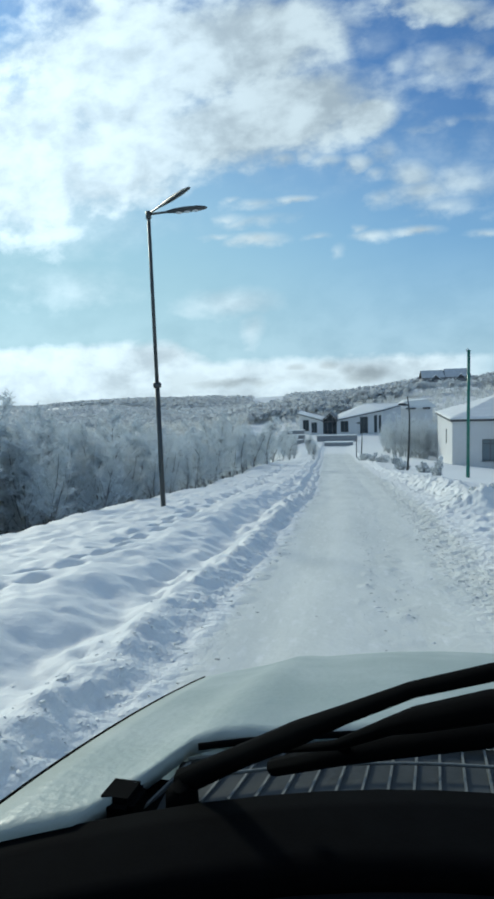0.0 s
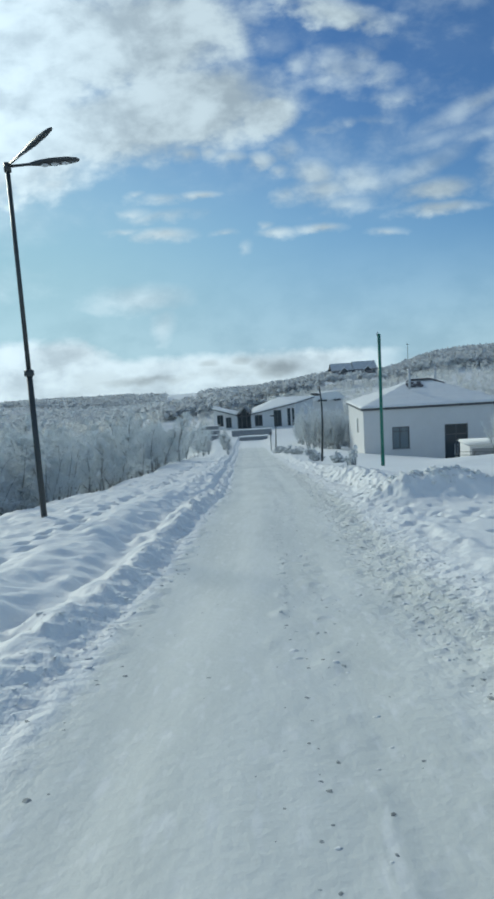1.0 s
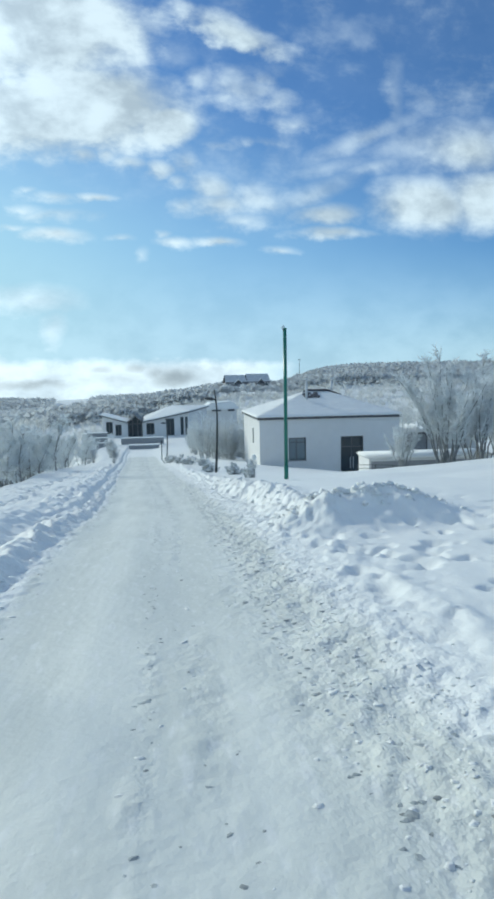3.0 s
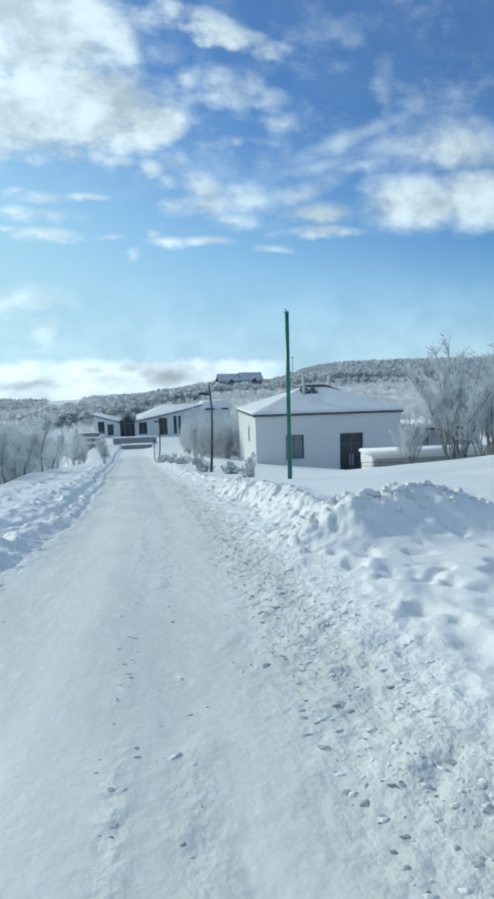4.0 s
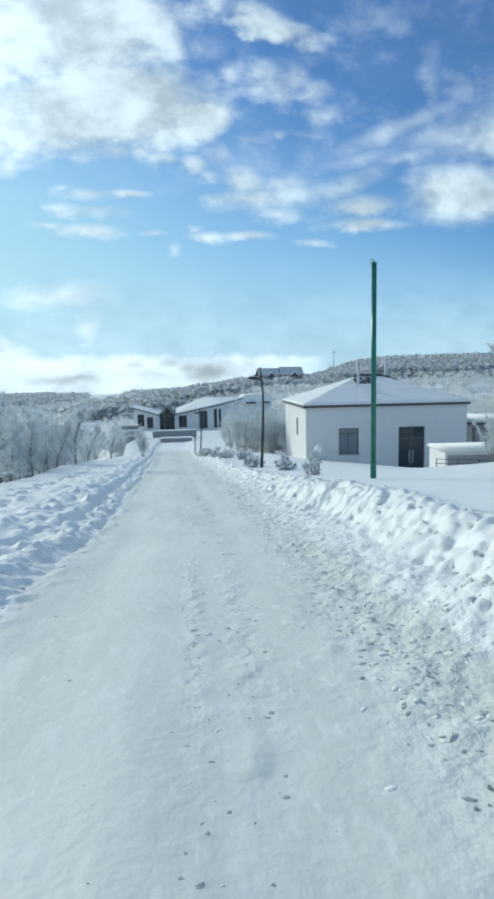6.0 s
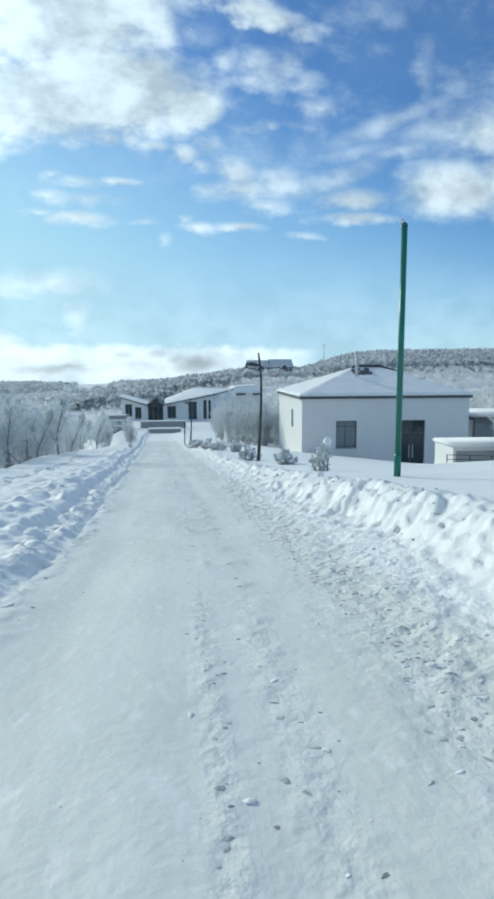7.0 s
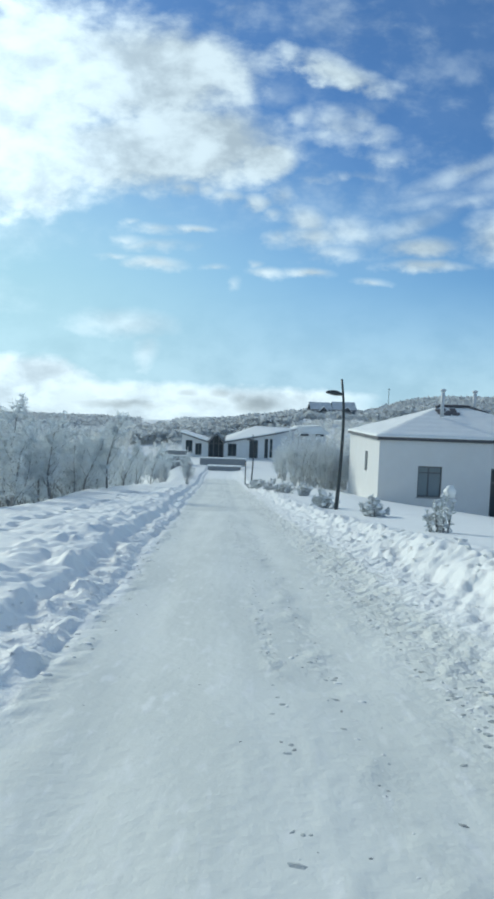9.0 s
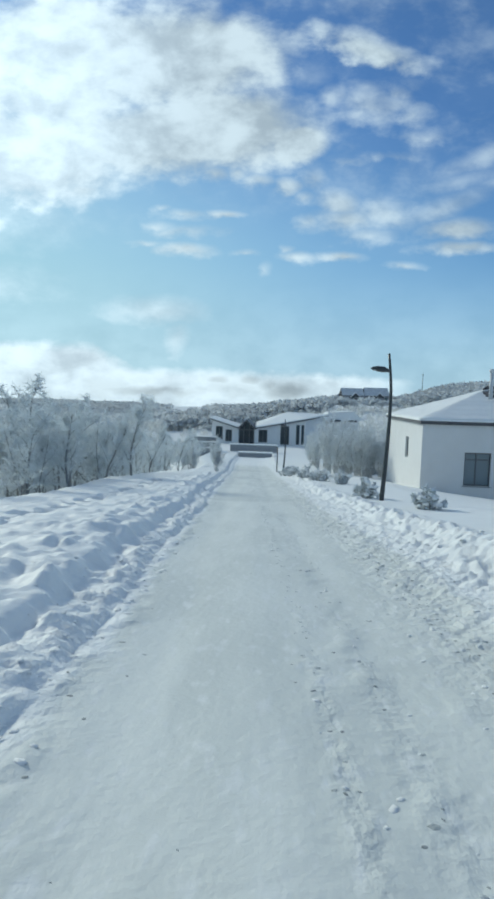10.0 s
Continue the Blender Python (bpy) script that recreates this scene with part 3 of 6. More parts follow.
    hr = (crumb * 0.05 * step(r, -0.1, 0.25) * step(r, 2.2, 1.2) + rough * 0.03 * step(r, 0, 0.4) * step(r, 2.4, 1.0) + 0.09 * step(r, 0.1, 1.0)
          + scab * 0.02 * step(r, -0.1, 0.35) * step(r, 1.9, 1.2) + wall * (heap * 0.10 * bump(r, 1.5 + lumps * 0.3, 0.36) + crumb * 0.06 * step(r, 0.7, 1.0) * step(r, 2.1, 1.7) + clods * 0.11 * bump(r, 1.35 + lumps * 0.2, 0.45) + (0.3 - np.abs(fbm2(x * 5.2, y * 4.2, 2, 49))) * 0.16 * step(r, 0.9, 1.2) * step(r, 2.3, 1.8))
          + (field - 0.09) * step(r, 1.0 + lumps * 0.12, 1.75 + lumps * 0.12) * (1 - entry) + entry * (0.03 + 0.03 * lumps + 0.015 * rough - 0.26 * np.maximum(fbm2(x * 3.9, y * 3.2, 2, 79) - 0.10, 0)))
    pile = (0.16 * np.exp(-((x - 3.95) / 0.85) ** 2 - ((y - 16.6) / 0.5) ** 2) * step(x, 5.0, 4.3)
            + 0.12 * np.exp(-((x - 3.2) / 0.7) ** 2 - ((y - 16.4) / 0.42) ** 2) + 0.08 * np.exp(-((x - 2.4) / 0.6) ** 2 - ((y - 16.2) / 0.4) ** 2)
            + 0.05 * np.exp(-((x - 3.0) / 0.5) ** 2 - ((y - 21.3) / 1.4) ** 2) + 0.08 * np.exp(-((x - 2.75) / 0.45) ** 2 - ((y - 22.9) / 0.5) ** 2))
    hr = hr + pile * (1 + 0.6 * rough + 0.5 * lumps) + np.minimum(pile, 0.1) * (heap * 0.4 + billow * 0.4 + crumb * 0.7)
    z = road + np.where(s > 0, hl, np.where(r > 0, hr, lane))
    # footprints along the left shelf
    for k in range(100):
        fy = 4.2 + 0.40 * k
        fx = np.interp(fy, [4, 9.5, 11.4, 14, 22, 28, 34, 44], [-2.85, -3.02, -3.2, -3.2, -3.4, -3.85, -4.15, -4.8]) + (0.10 if k % 2 else -0.10) + 0.05 * math.sin(k * 1.7)
        sel = (np.abs(x - fx) < 0.3) & (np.abs(y - fy) < 0.45)
        if sel.any():
            z = np.where(sel, z - (0.14 + 0.04 * step(fy, 18, 26)) * np.exp(-((x - fx) / 0.085) ** 4 - ((y - fy) / 0.15) ** 4), z)
    # beyond the village: valley, wooded ridge, far hills
    d = np.maximum(y, 1.0)
    u = x / d
    ridge = np.interp(u, RIDGE_U, RIDGE_V) * d + 0.8
    valley = np.where(x < 0, -26.0, -13.0) + fbm2(x * 0.01, y * 0.01, 3, 61) * 8
    mid = valley + (ridge - valley) * np.where(y < 430, step(y, 190, 430), 1)
    back = -42 + fbm2(x * 0.004, y * 0.004, 3, 71) * 20
    mid = mid + (back - mid) * step(y, 520, 800)
    far = (-0.024 * y + fbm2(x * 0.002, y * 0.0015, 3, 83) * 26 )
    mid = mid + (far - mid) * step(y, 1000, 1500)
    mid = mid + (-160 - mid) * step(y, 1750, 2300)
    z = z + (mid - z) * step(y, 150, 210)
    side = step(np.abs(x), 60, 200) * step(y, 260, 120)
    z = z + (np.where(x < 0, -24.0, -2.0 + 0.06 * np.maximum(x - 60, 0)) + fbm2(x * 0.01, y * 0.01, 3, 91) * 8 - z) * side * np.where(x < 0, 0.6, 1)
    return z


def hz(x, y):
    return float(height(np.array([x]), np.array([y]))[0])


def spread(lo, hi, start, ratio):
    out, d = [lo], start
    while out[-1] < hi:
        out.append(out[-1] + d)
        d *= ratio
    return out


def build_ground():
    xs = [-v for v in spread(4.9, 1500, 0.12, 1.07)][::-1] + list(np.arange(-4.84, 5.0, 0.044)) + spread(5.02, 1600, 0.06, 1.055)
    ys = [-v for v in spread(-1.0, 120, 0.2, 1.14)][::-1] + list(np.arange(1.06, 28, 0.052)) + spread(28.02, 2400, 0.07, 1.021)
    X, Y = np.meshgrid(np.array(xs), np.array(ys))
    Z = height(X, Y)
    nx, ny = len(xs), len(ys)
    co = np.stack([X.ravel(), Y.ravel(), Z.ravel()], 1)
    i, j = np.meshgrid(np.arange(nx - 1), np.arange(ny - 1))
    a = (j * nx + i).ravel()
    quads = np.stack([a, a + 1, a + nx + 1, a + nx], 1)
    cx = (X[:-1, :-1] + X[1:, 1:]).ravel() / 2
    cy = (Y[:-1, :-1] + Y[1:, 1:]).ravel() / 2
    gy, gx = np.gradient(Z, np.array(ys), np.array(xs))
    normals = np.stack([-gx.ravel(), -gy.ravel(), np.ones(Z.size)], 1)
    normals /= np.linalg.norm(normals, axis=1)[:, None]
    le, re = np.interp(Y, LEFT_Y, LEFT_X), np.interp(Y, RIGHT_Y, RIGHT_X)
    packed = (step(X, le - 0.15, le + 0.35) * step(X, re + 0.95, re + 0.2) * step(Y, 92, 70)).ravel().astype(np.float32)
    mid = (le + re) / 2 + 0.28
    crumbly = np.maximum(bump(X, re + 0.5, 0.55) * 1.1 * step(Y, 4, 9), 0.9 * bump(X, le - 0.12, 0.28))
    crumbly = np.maximum(crumbly, np.maximum(0.75 * bump(X, mid, 0.06), 0.5 * bump(X, mid + 0.32, 0.13)) * step(fbm2(X * 0.3, Y * 0.7, 2, 69), -0.1, 0.15))
    crumbly = np.clip(crumbly * step(Y, 70, 45), 0, 1).ravel().astype(np.float32)
    ragged = fbm2(cx * 2.2, cy * 1.6, 4, 97) * 0.5
    lane = (cx > np.interp(cy, LEFT_Y, LEFT_X) - 0.02 + ragged) & (cx < np.interp(cy, RIGHT_Y, RIGHT_X) + 0.1 + ragged) & (cy < 86 + ragged * 6)
    for name, sel, mat, lab in (("ground", ~lane, GROUND, "deep white snow with ploughed banks, footprints and hills"),
                                ("road", lane, GROUND, "narrow road of packed pale snow with ruts")):
        q = quads[sel]
        used, inv = np.unique(q, return_inverse=True)
        ob = mesh_object(name, co[used].tolist(), inv.reshape(-1, 4).tolist(), mat, None, True)
        mark = ob.data.attributes.new("packed", "FLOAT", "POINT")
        mark.data.foreach_set("value", packed[used])
        mark = ob.data.attributes.new("crumbly", "FLOAT", "POINT")
        mark.data.foreach_set("value", crumbly[used])
        ob.data.normals_split_custom_set_from_vertices(normals[used].tolist())
        tagged(ob, lab, "ground" if name == "ground" else "road", kind="structure")


build_ground()


# ---------------------------------------------------------------- trees
def tree_mesh(seed, tall=6.5, stems=1, lean=0.15, twigs=12, reach=0.32, frost=1.05, rise=0.9, bend=0.07):
    """Trunk-and-limb mesh and a twig mesh of one bare, frosted tree that stands at the origin."""
    rnd = random.Random(seed)
    tv, tf, cv, cf = [], [], [], []

    def grow(p, d, length, r, segs, wiggle, up):
        pts, rad = [p.copy()], [r]
        d = d.normalized()
        for i in range(segs):
            d = (d + Vector((rnd.gauss(0, wiggle), rnd.gauss(0, wiggle), rnd.gauss(0, wiggle) + up))).normalized()
            p = p + d * (length / segs)
            pts.append(p.copy())
            rad.append(r * (1 - 0.8 * (i + 1) / segs))
        return pts, rad

    def at(pts, f):
        k = f * (len(pts) - 1)
        i = min(int(k), len(pts) - 2)
        return pts[i].lerp(pts[i + 1], k - i), (pts[i + 1] - pts[i]).normalized()

    for _ in range(stems):
        ang = rnd.uniform(0, 6.283)
        out = lean * rnd.uniform(0.5, 1.4)
        h = tall * rnd.uniform(0.75, 1.0)
        p0 = Vector((math.cos(ang), math.sin(ang), 0)) * (0.12 if stems > 1 else 0.0)
        pts, rad = grow(p0 - Vector((0, 0, 0.35)), Vector((math.cos(ang) * out, math.sin(ang) * out, 1)), h, 0.0125 * tall * (1 if stems == 1 else 0.7), 8, bend, 0.05)
        tube_into(tv, tf, pts, rad, 6)
        nb = 18 if stems == 1 else 10
        for b in range(nb):
            f = 0.15 + 0.83 * (b + rnd.random()) / nb
            q, dd = at(pts, f)
            a = rnd.uniform(0, 6.283)
            side = Vector((math.cos(a), math.sin(a), rise))
            ln = tall * reach * (1.15 - 0.75 * f) * rnd.uniform(0.7, 1.25)
            bp, br = grow(q, side + dd * 0.35, ln, rad[0] * 0.42 * (1.1 - 0.7 * f), 5, 0.16, 0.05)
            tube_into(tv, tf, bp, br, 4, False)
            for _c in range(10):
                g = rnd.uniform(0.2, 1.0)
                q2, d2 = at(bp, g)
                sd = Vector((rnd.gauss(0, 1), rnd.gauss(0, 1), rnd.gauss(0.25 + 0.4 * (rise - 0.55), 0.6)))
                l2 = ln * rnd.uniform(0.28, 0.5) * (1.2 - 0.5 * g)
                cp, cr = grow(q2, sd + d2 * 0.8, l2, 0.014 * frost, 4, 0.22, 0.0)
                tube_into(cv, cf, cp, cr, 3, False)
                for _t in range(twigs):
                    q3, d3 = at(cp, rnd.uniform(0.1, 1.0))
                    e = Vector((rnd.gauss(0, 1), rnd.gauss(0, 1), rnd.gauss(-0.05, 0.7))) + d3 * 0.9
                    l3 = rnd.uniform(0.14, 0.42)
                    m1 = q3 + e.normalized() * l3 * 0.55
                    m2 = m1 + (e.normalized() + Vector((rnd.gauss(0, 0.4), rnd.gauss(0, 0.4), rnd.gauss(-0.15, 0.3)))).normalized() * l3 * 0.45
                    tube_into(cv, cf, [q3, m1, m2], [0.010 * frost, 0.009 * frost, 0.003], 3, False)
    meshes = []
    for nm, vs, fs, mat in (("trunk", tv, tf, BARK), ("crown", cv, cf, TWIG)):
        me = bpy.data.meshes.new(nm)
        me.from_pydata([tuple(v) for v in vs], [], fs)
        me.materials.append(mat)
        meshes.append(me)
    return meshes


def plant(name, meshes, x, y, turn, size, label, category, group):
    e = new(name)
    e.matrix_world = Matrix.Translation((x, y, hz(x, y))) @ Matrix.Rotation(turn, 4, "Z") @ Matrix.Diagonal((size, size, size, 1))
    for me in meshes:
        new(me.name.split(".")[0], me).parent = e
    return tagged(e, label, category, group)


TREES = [tree_mesh(3, 6.5, frost=1.5), tree_mesh(8, 7.0, lean=0.3, frost=1.5), tree_mesh(15, 6.0, 2, 0.25, frost=1.4), tree_mesh(21, 7.2, 1, 0.1, 9, frost=1.5), tree_mesh(33, 5.6, 3, 0.3, 9, frost=1.4)]
WIDE = [tree_mesh(40, 5.6, 4, 0.75, 9, 0.36, 1.1, 0.7), tree_mesh(44, 5.2, 3, 0.9, 9, 0.36, 1.1, 0.7)]
CROOKED = [tree_mesh(71, 6.2, 1, 0.12, 9, 0.27, 1.2, 0.8, 0.15), tree_mesh(74, 6.0, 1, 0.15, 9, 0.27, 1.2, 0.8, 0.17)]


def fountain_tree(seed, tall, stems=30, spread_out=0.36, twigs=36, bark=None):
    """Many thin upright stems from one root, fanning out, all covered with short frosted twigs."""
    rnd = random.Random(seed)
    tv, tf, cv, cf = [], [], [], []
    for _ in range(stems):
        a, o = rnd.uniform(0, 6.283), rnd.random() ** 0.55
        h = tall * rnd.uniform(0.65, 1.0) * (1.05 - 0.22 * o)
        base = Vector((math.cos(a), math.sin(a), 0)) * 0.09 * tall * o - Vector((0, 0, 0.3))
        pts = []
        for i in range(9):
            f = i / 8
            out = spread_out * tall * o * (0.35 * f + 0.65 * f * f)
            pts.append(base + Vector((math.cos(a) * out + rnd.gauss(0, 0.05), math.sin(a) * out + rnd.gauss(0, 0.05), h * (f - 0.12 * o * f * f))))
        tube_into(tv, tf, pts, [0.042 - 0.032 * i / 8 for i in range(9)], 5, False)
        for _k in range(twigs):
            g = rnd.uniform(0.28, 1.0)
            k = min(int(g * 8), 7)
            q = pts[k].lerp(pts[k + 1], g * 8 - k)
            b = a + rnd.gauss(0, 1.3)
            d = Vector((math.cos(b), math.sin(b), rnd.uniform(0.7, 2.6))).normalized()
            ln = rnd.uniform(0.35, 1.0) * (1.25 - 0.6 * g)
            e = q + d * ln * 0.5
            w = e + (d + Vector((math.cos(b) * 0.3, math.sin(b) * 0.3, rnd.gauss(-0.1, 0.25)))).normalized() * ln * 0.5
            tube_into(cv, cf, [q, e, w], [0.016, 0.014, 0.007], 3, False)
            for _t in range(7):
                f = rnd.random()
                q2 = q.lerp(e, f * 2) if f < 0.5 else e.lerp(w, f * 2 - 1)
                d2 = (d + Vector((rnd.gauss(0, 0.8), rnd.gauss(0, 0.8), rnd.gauss(0.1, 0.6)))).normalized() * rnd.uniform(0.1, 0.32)
                tube_into(cv, cf, [q2, q2 + d2], [0.015, 0.008], 3, False)
    meshes = []
    for nm, vs, fs, mat in (("trunk", tv, tf, bark or PALEBARK), ("crown", cv, cf, FROST)):
        me = bpy.data.meshes.new(nm)
        me.from_pydata([tuple(v) for v in vs], [], fs)
        me.materials.append(mat)
        meshes.append(me)
    return meshes


PALEBARK = material("frost_covered_bark", (0.40, 0.41, 0.41), 0.8, second=(0.66, 0.68, 0.68), scale=7, bump=0.4, bump_scale=30)
FROST = material("white_hoar_frost", (0.89, 0.91, 0.92), 0.7, second=(0.74, 0.77, 0.78), scale=3, spec=0.2)
see_through(FROST, 0.55)
GREYBARK = material("grey_frosted_stem", (0.10, 0.105, 0.11), 0.8, second=(0.32, 0.335, 0.34), scale=5, bump=0.4, bump_scale=30)
BUSHY = [fountain_tree(51, 6.1, 20, 0.34, 44, GREYBARK), fountain_tree(57, 5.9, 15, 0.30, 42, GREYBARK)]
YOUNG = [fountain_tree(61, 4.2, 12, 0.22, 24, PALEBARK), fountain_tree(62, 3.8, 11, 0.26, 24, PALEBARK)]


def build_trees():
    rnd = random.Random(77)
    n = 0
    while n < 370:
        y = 12 + 100 * rnd.random() ** 1.7
        x = -7.3 - rnd.random() ** 1.3 * (9.5 + 0.30 * y)
        if x > -7.3 - 0.02 * y:
            continue
        k = rnd.randrange(5)
        size = rnd.uniform(0.75, 1.05) * (0.78 if x > -10 else 0.98 if x > -12.5 else 1.2)
        size = min(size, (2.3 - 0.085 * (y - 18) + rnd.uniform(-0.9, 0.15) - hz(x, y)) / 6.9)
        if size < 0.3:
            continue
        plant("bare_tree", TREES[k], x, y, rnd.uniform(0, 6.28), size,
              "bare deciduous tree white with hoar frost on the snowy slope", "tree", "frosted trees on the slope")
        n += 1
    for k, x, y, s in ((0, 13.4, 32.6, 0.98), (1, 15.3, 33.2, 1.02), (1, 11.5, 33.4, 0.5), (0, 17.6, 34.6, 1.05), (0, 20.5, 38.0, 1.1)):
        plant("frosted_tree", BUSHY[k], x, y, 1.3 * x, s, "many-stemmed bare tree thick with white frost in the field", "tree", "frosted trees in the field")
    for k, x, y, s in ((0, -8.6, 17.4, 0.8), (1, -7.6, 18.3, 0.72), (1, -9.6, 21.5, 0.9), (0, -8.4, 26.0, 0.75), (1, -7.6, 33.0, 0.7), (0, -8.3, 47.0, 0.8), (1, -9.4, 40.0, 0.9)):
        plant("bare_tree", WIDE[k], x, y, 1.7 * y, s, "spreading bare tree with dark curved limbs and hoar frost", "tree", "frosted trees on the slope")
    for k, x, y, s in ((0, -6.4, 45.6, 0.8), (1, -7.3, 45.0, 0.68), (1, -6.6, 50.5, 0.6), (0, -7.2, 40.0, 0.7), (0, -5.7, 54.0, 0.5), (1, -8.2, 43.0, 0.8), (0, -7.0, 35.5, 0.62), (1, -7.9, 31.0, 0.7), (0, -7.4, 27.5, 0.6)):
        plant("bare_tree", CROOKED[k], x, y, 2.3 * y, s, "crooked bare tree with a dark trunk and frosted twigs", "tree", "frosted trees on the slope")
    for k, x, y, s in ((4, -9.0, 17.6, 0.66), (2, -10.6, 19.2, 0.64), (2, -8.6, 21.5, 0.56), (4, -12.0, 16.0, 0.72), (1, -9.4, 25.0, 0.6), (0, -6.7, 17.6, 0.42), (2, -7.3, 19.4, 0.5), (4, -6.8, 21.8, 0.42), (2, -7.9, 16.0, 0.56), (4, -7.2, 24.2, 0.5), (0, -8.2, 18.4, 0.62), (3, -7.8, 21.0, 0.56), (3, -9.6, 17.0, 0.68), (2, -7.0, 15.2, 0.46)):
        plant("bare_tree", TREES[k], x, y, 2.1 * y, s, "bare deciduous tree white with hoar frost on the snowy slope", "tree", "frosted trees on the slope")
    rnd = random.Random(5)
    for i in range(40):
        f = rnd.random()
        x, y = 4.2 + 9.5 * f, 63 + 24 * rnd.random()
        plant("frosted_tree", YOUNG[rnd.randrange(2)], x, y, rnd.uniform(0, 6), rnd.uniform(0.85, 1.25),
              "young tree white with frost before the long house", "tree", "frosted young trees")
    for i in range(16):
        x, y = 10.5 + 9 * rnd.random(), 98 + 24 * rnd.random()
        plant("frosted_tree", YOUNG[rnd.randrange(2)], x, y, rnd.uniform(0, 6), rnd.uniform(1.0, 1.3),
              "young tree white with frost before the long house", "tree", "frosted young trees")
    for x, y, s in ((-3.85, 58.0, 0.36), (-5.4, 73, 0.5), (-6.9, 70, 0.4), (-8.4, 78, 0.45), (-10.5, 88, 0.45), (24, 66, 0.7), (28, 70, 0.8), (33, 75, 0.85), (26, 84, 0.8), (38, 80, 0.9)):
        plant("frosted_tree", YOUNG[rnd.randrange(2)], x, y, rnd.uniform(0, 6), s * 1.5, "small bare tree white with frost on the snow", "tree", "frosted young trees")


build_trees()


def build_woods():
    """Far woods: thousands of small frosted crowns of loose blades on the slopes."""
    rnd = random.Random(9)
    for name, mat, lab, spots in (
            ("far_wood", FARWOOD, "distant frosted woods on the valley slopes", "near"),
            ("ridge_wood", HAZEWOOD, "distant forest on the hill ridge, paled to carry haze", "ridge"),
            ("valley_wood", HAZEWOOD, "grey valley forest with haze put into its colour", "valley"),
            ("horizon_wood", HAZEWOOD, "forest strips on far hills, paled to carry haze", "far")):
        vs, fs, pts = [], [], []
        while len(pts) < {"near": 5200, "ridge": 9000, "far": 5200, "valley": 8000}[spots]:
            if spots == "near":
                if rnd.random() < 0.55:
                    y = rnd.uniform(40, 330)
                    x = -14 - 0.14 * y - rnd.random() * (0.55 * y + 30)
                    h = rnd.uniform(5, 8)
                else:
                    y = rnd.uniform(170, 330)
                    x = y * rnd.uniform(-0.15, 0.9)
                    h = rnd.uniform(3.5, 5.5)
            elif spots == "ridge":
                y = rnd.uniform(330, 520)
                x = y * rnd.uniform(-0.2, 0.95)
                h = rnd.uniform(5, 8)
                if 0.085 < x / y < 0.205 and y < 445 and (y > 345 or rnd.random() < 0.45):
                    continue
            elif spots == "valley":
                y = rnd.uniform(400, 1150)
                x = -y * rnd.uniform(0.1, 0.9)
                h = rnd.uniform(7, 11)
            else:
                y = rnd.uniform(1150, 1600)
                x = y * rnd.uniform(-0.85, 0.1)
                h = rnd.uniform(9, 14)
                if math.sin(x * 0.006 + y * 0.013) < 0.1:
                    continue
            if spots in ("valley", "far") and y > 650 and -0.176 < x / y < -0.116:
                continue
            pts.append((x, y, h))
        zz = height(np.array([p[0] for p in pts]), np.array([p[1] for p in pts]))
        for (x, y, h), z in zip(pts, zz):
            w = h * (rnd.uniform(0.35, 0.55) if spots in ("near", "ridge") else rnd.uniform(0.6, 0.9))
            n = 36 if spots == "near" and y < 150 else 30 if spots == "near" else 18 if spots == "ridge" else 12
            for _ in range(n):
                a, e, r = rnd.uniform(0, 6.283), rnd.uniform(-0.3, 1.0), rnd.random() ** 0.5
                c = Vector((x + math.cos(a) * w * r * 0.8, y + math.sin(a) * w * r * 0.8, z + h * (0.55 + 0.42 * e * (1 - 0.4 * r))))
                d = Vector((math.cos(a) * r + rnd.gauss(0, 0.4), math.sin(a) * r + rnd.gauss(0, 0.4), rnd.uniform(0.2, 1.2))).normalized() * h * 0.14
                t = Vector((-d.y, d.x, rnd.gauss(0, 0.3) * h * 0.1)).normalized() * h * (rnd.uniform(0.02, 0.05) if y < 150 else rnd.uniform(0.03, 0.07) if spots == "near" else rnd.uniform(0.13, 0.22) if spots == "ridge" else rnd.uniform(0.2, 0.32))
                b = len(vs)
                vs += [c - d - t, c - d * 0.6 + t, c + d]
                fs.append((b, b + 1, b + 2))
            b = len(vs)
            vs += [(x - 0.12, y, z - 0.5), (x + 0.12, y, z - 0.5), (x, y + 0.1, z + h * 0.7)]
            fs.append((b, b + 1, b + 2))
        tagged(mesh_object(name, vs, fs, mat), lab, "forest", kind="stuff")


build_woods()


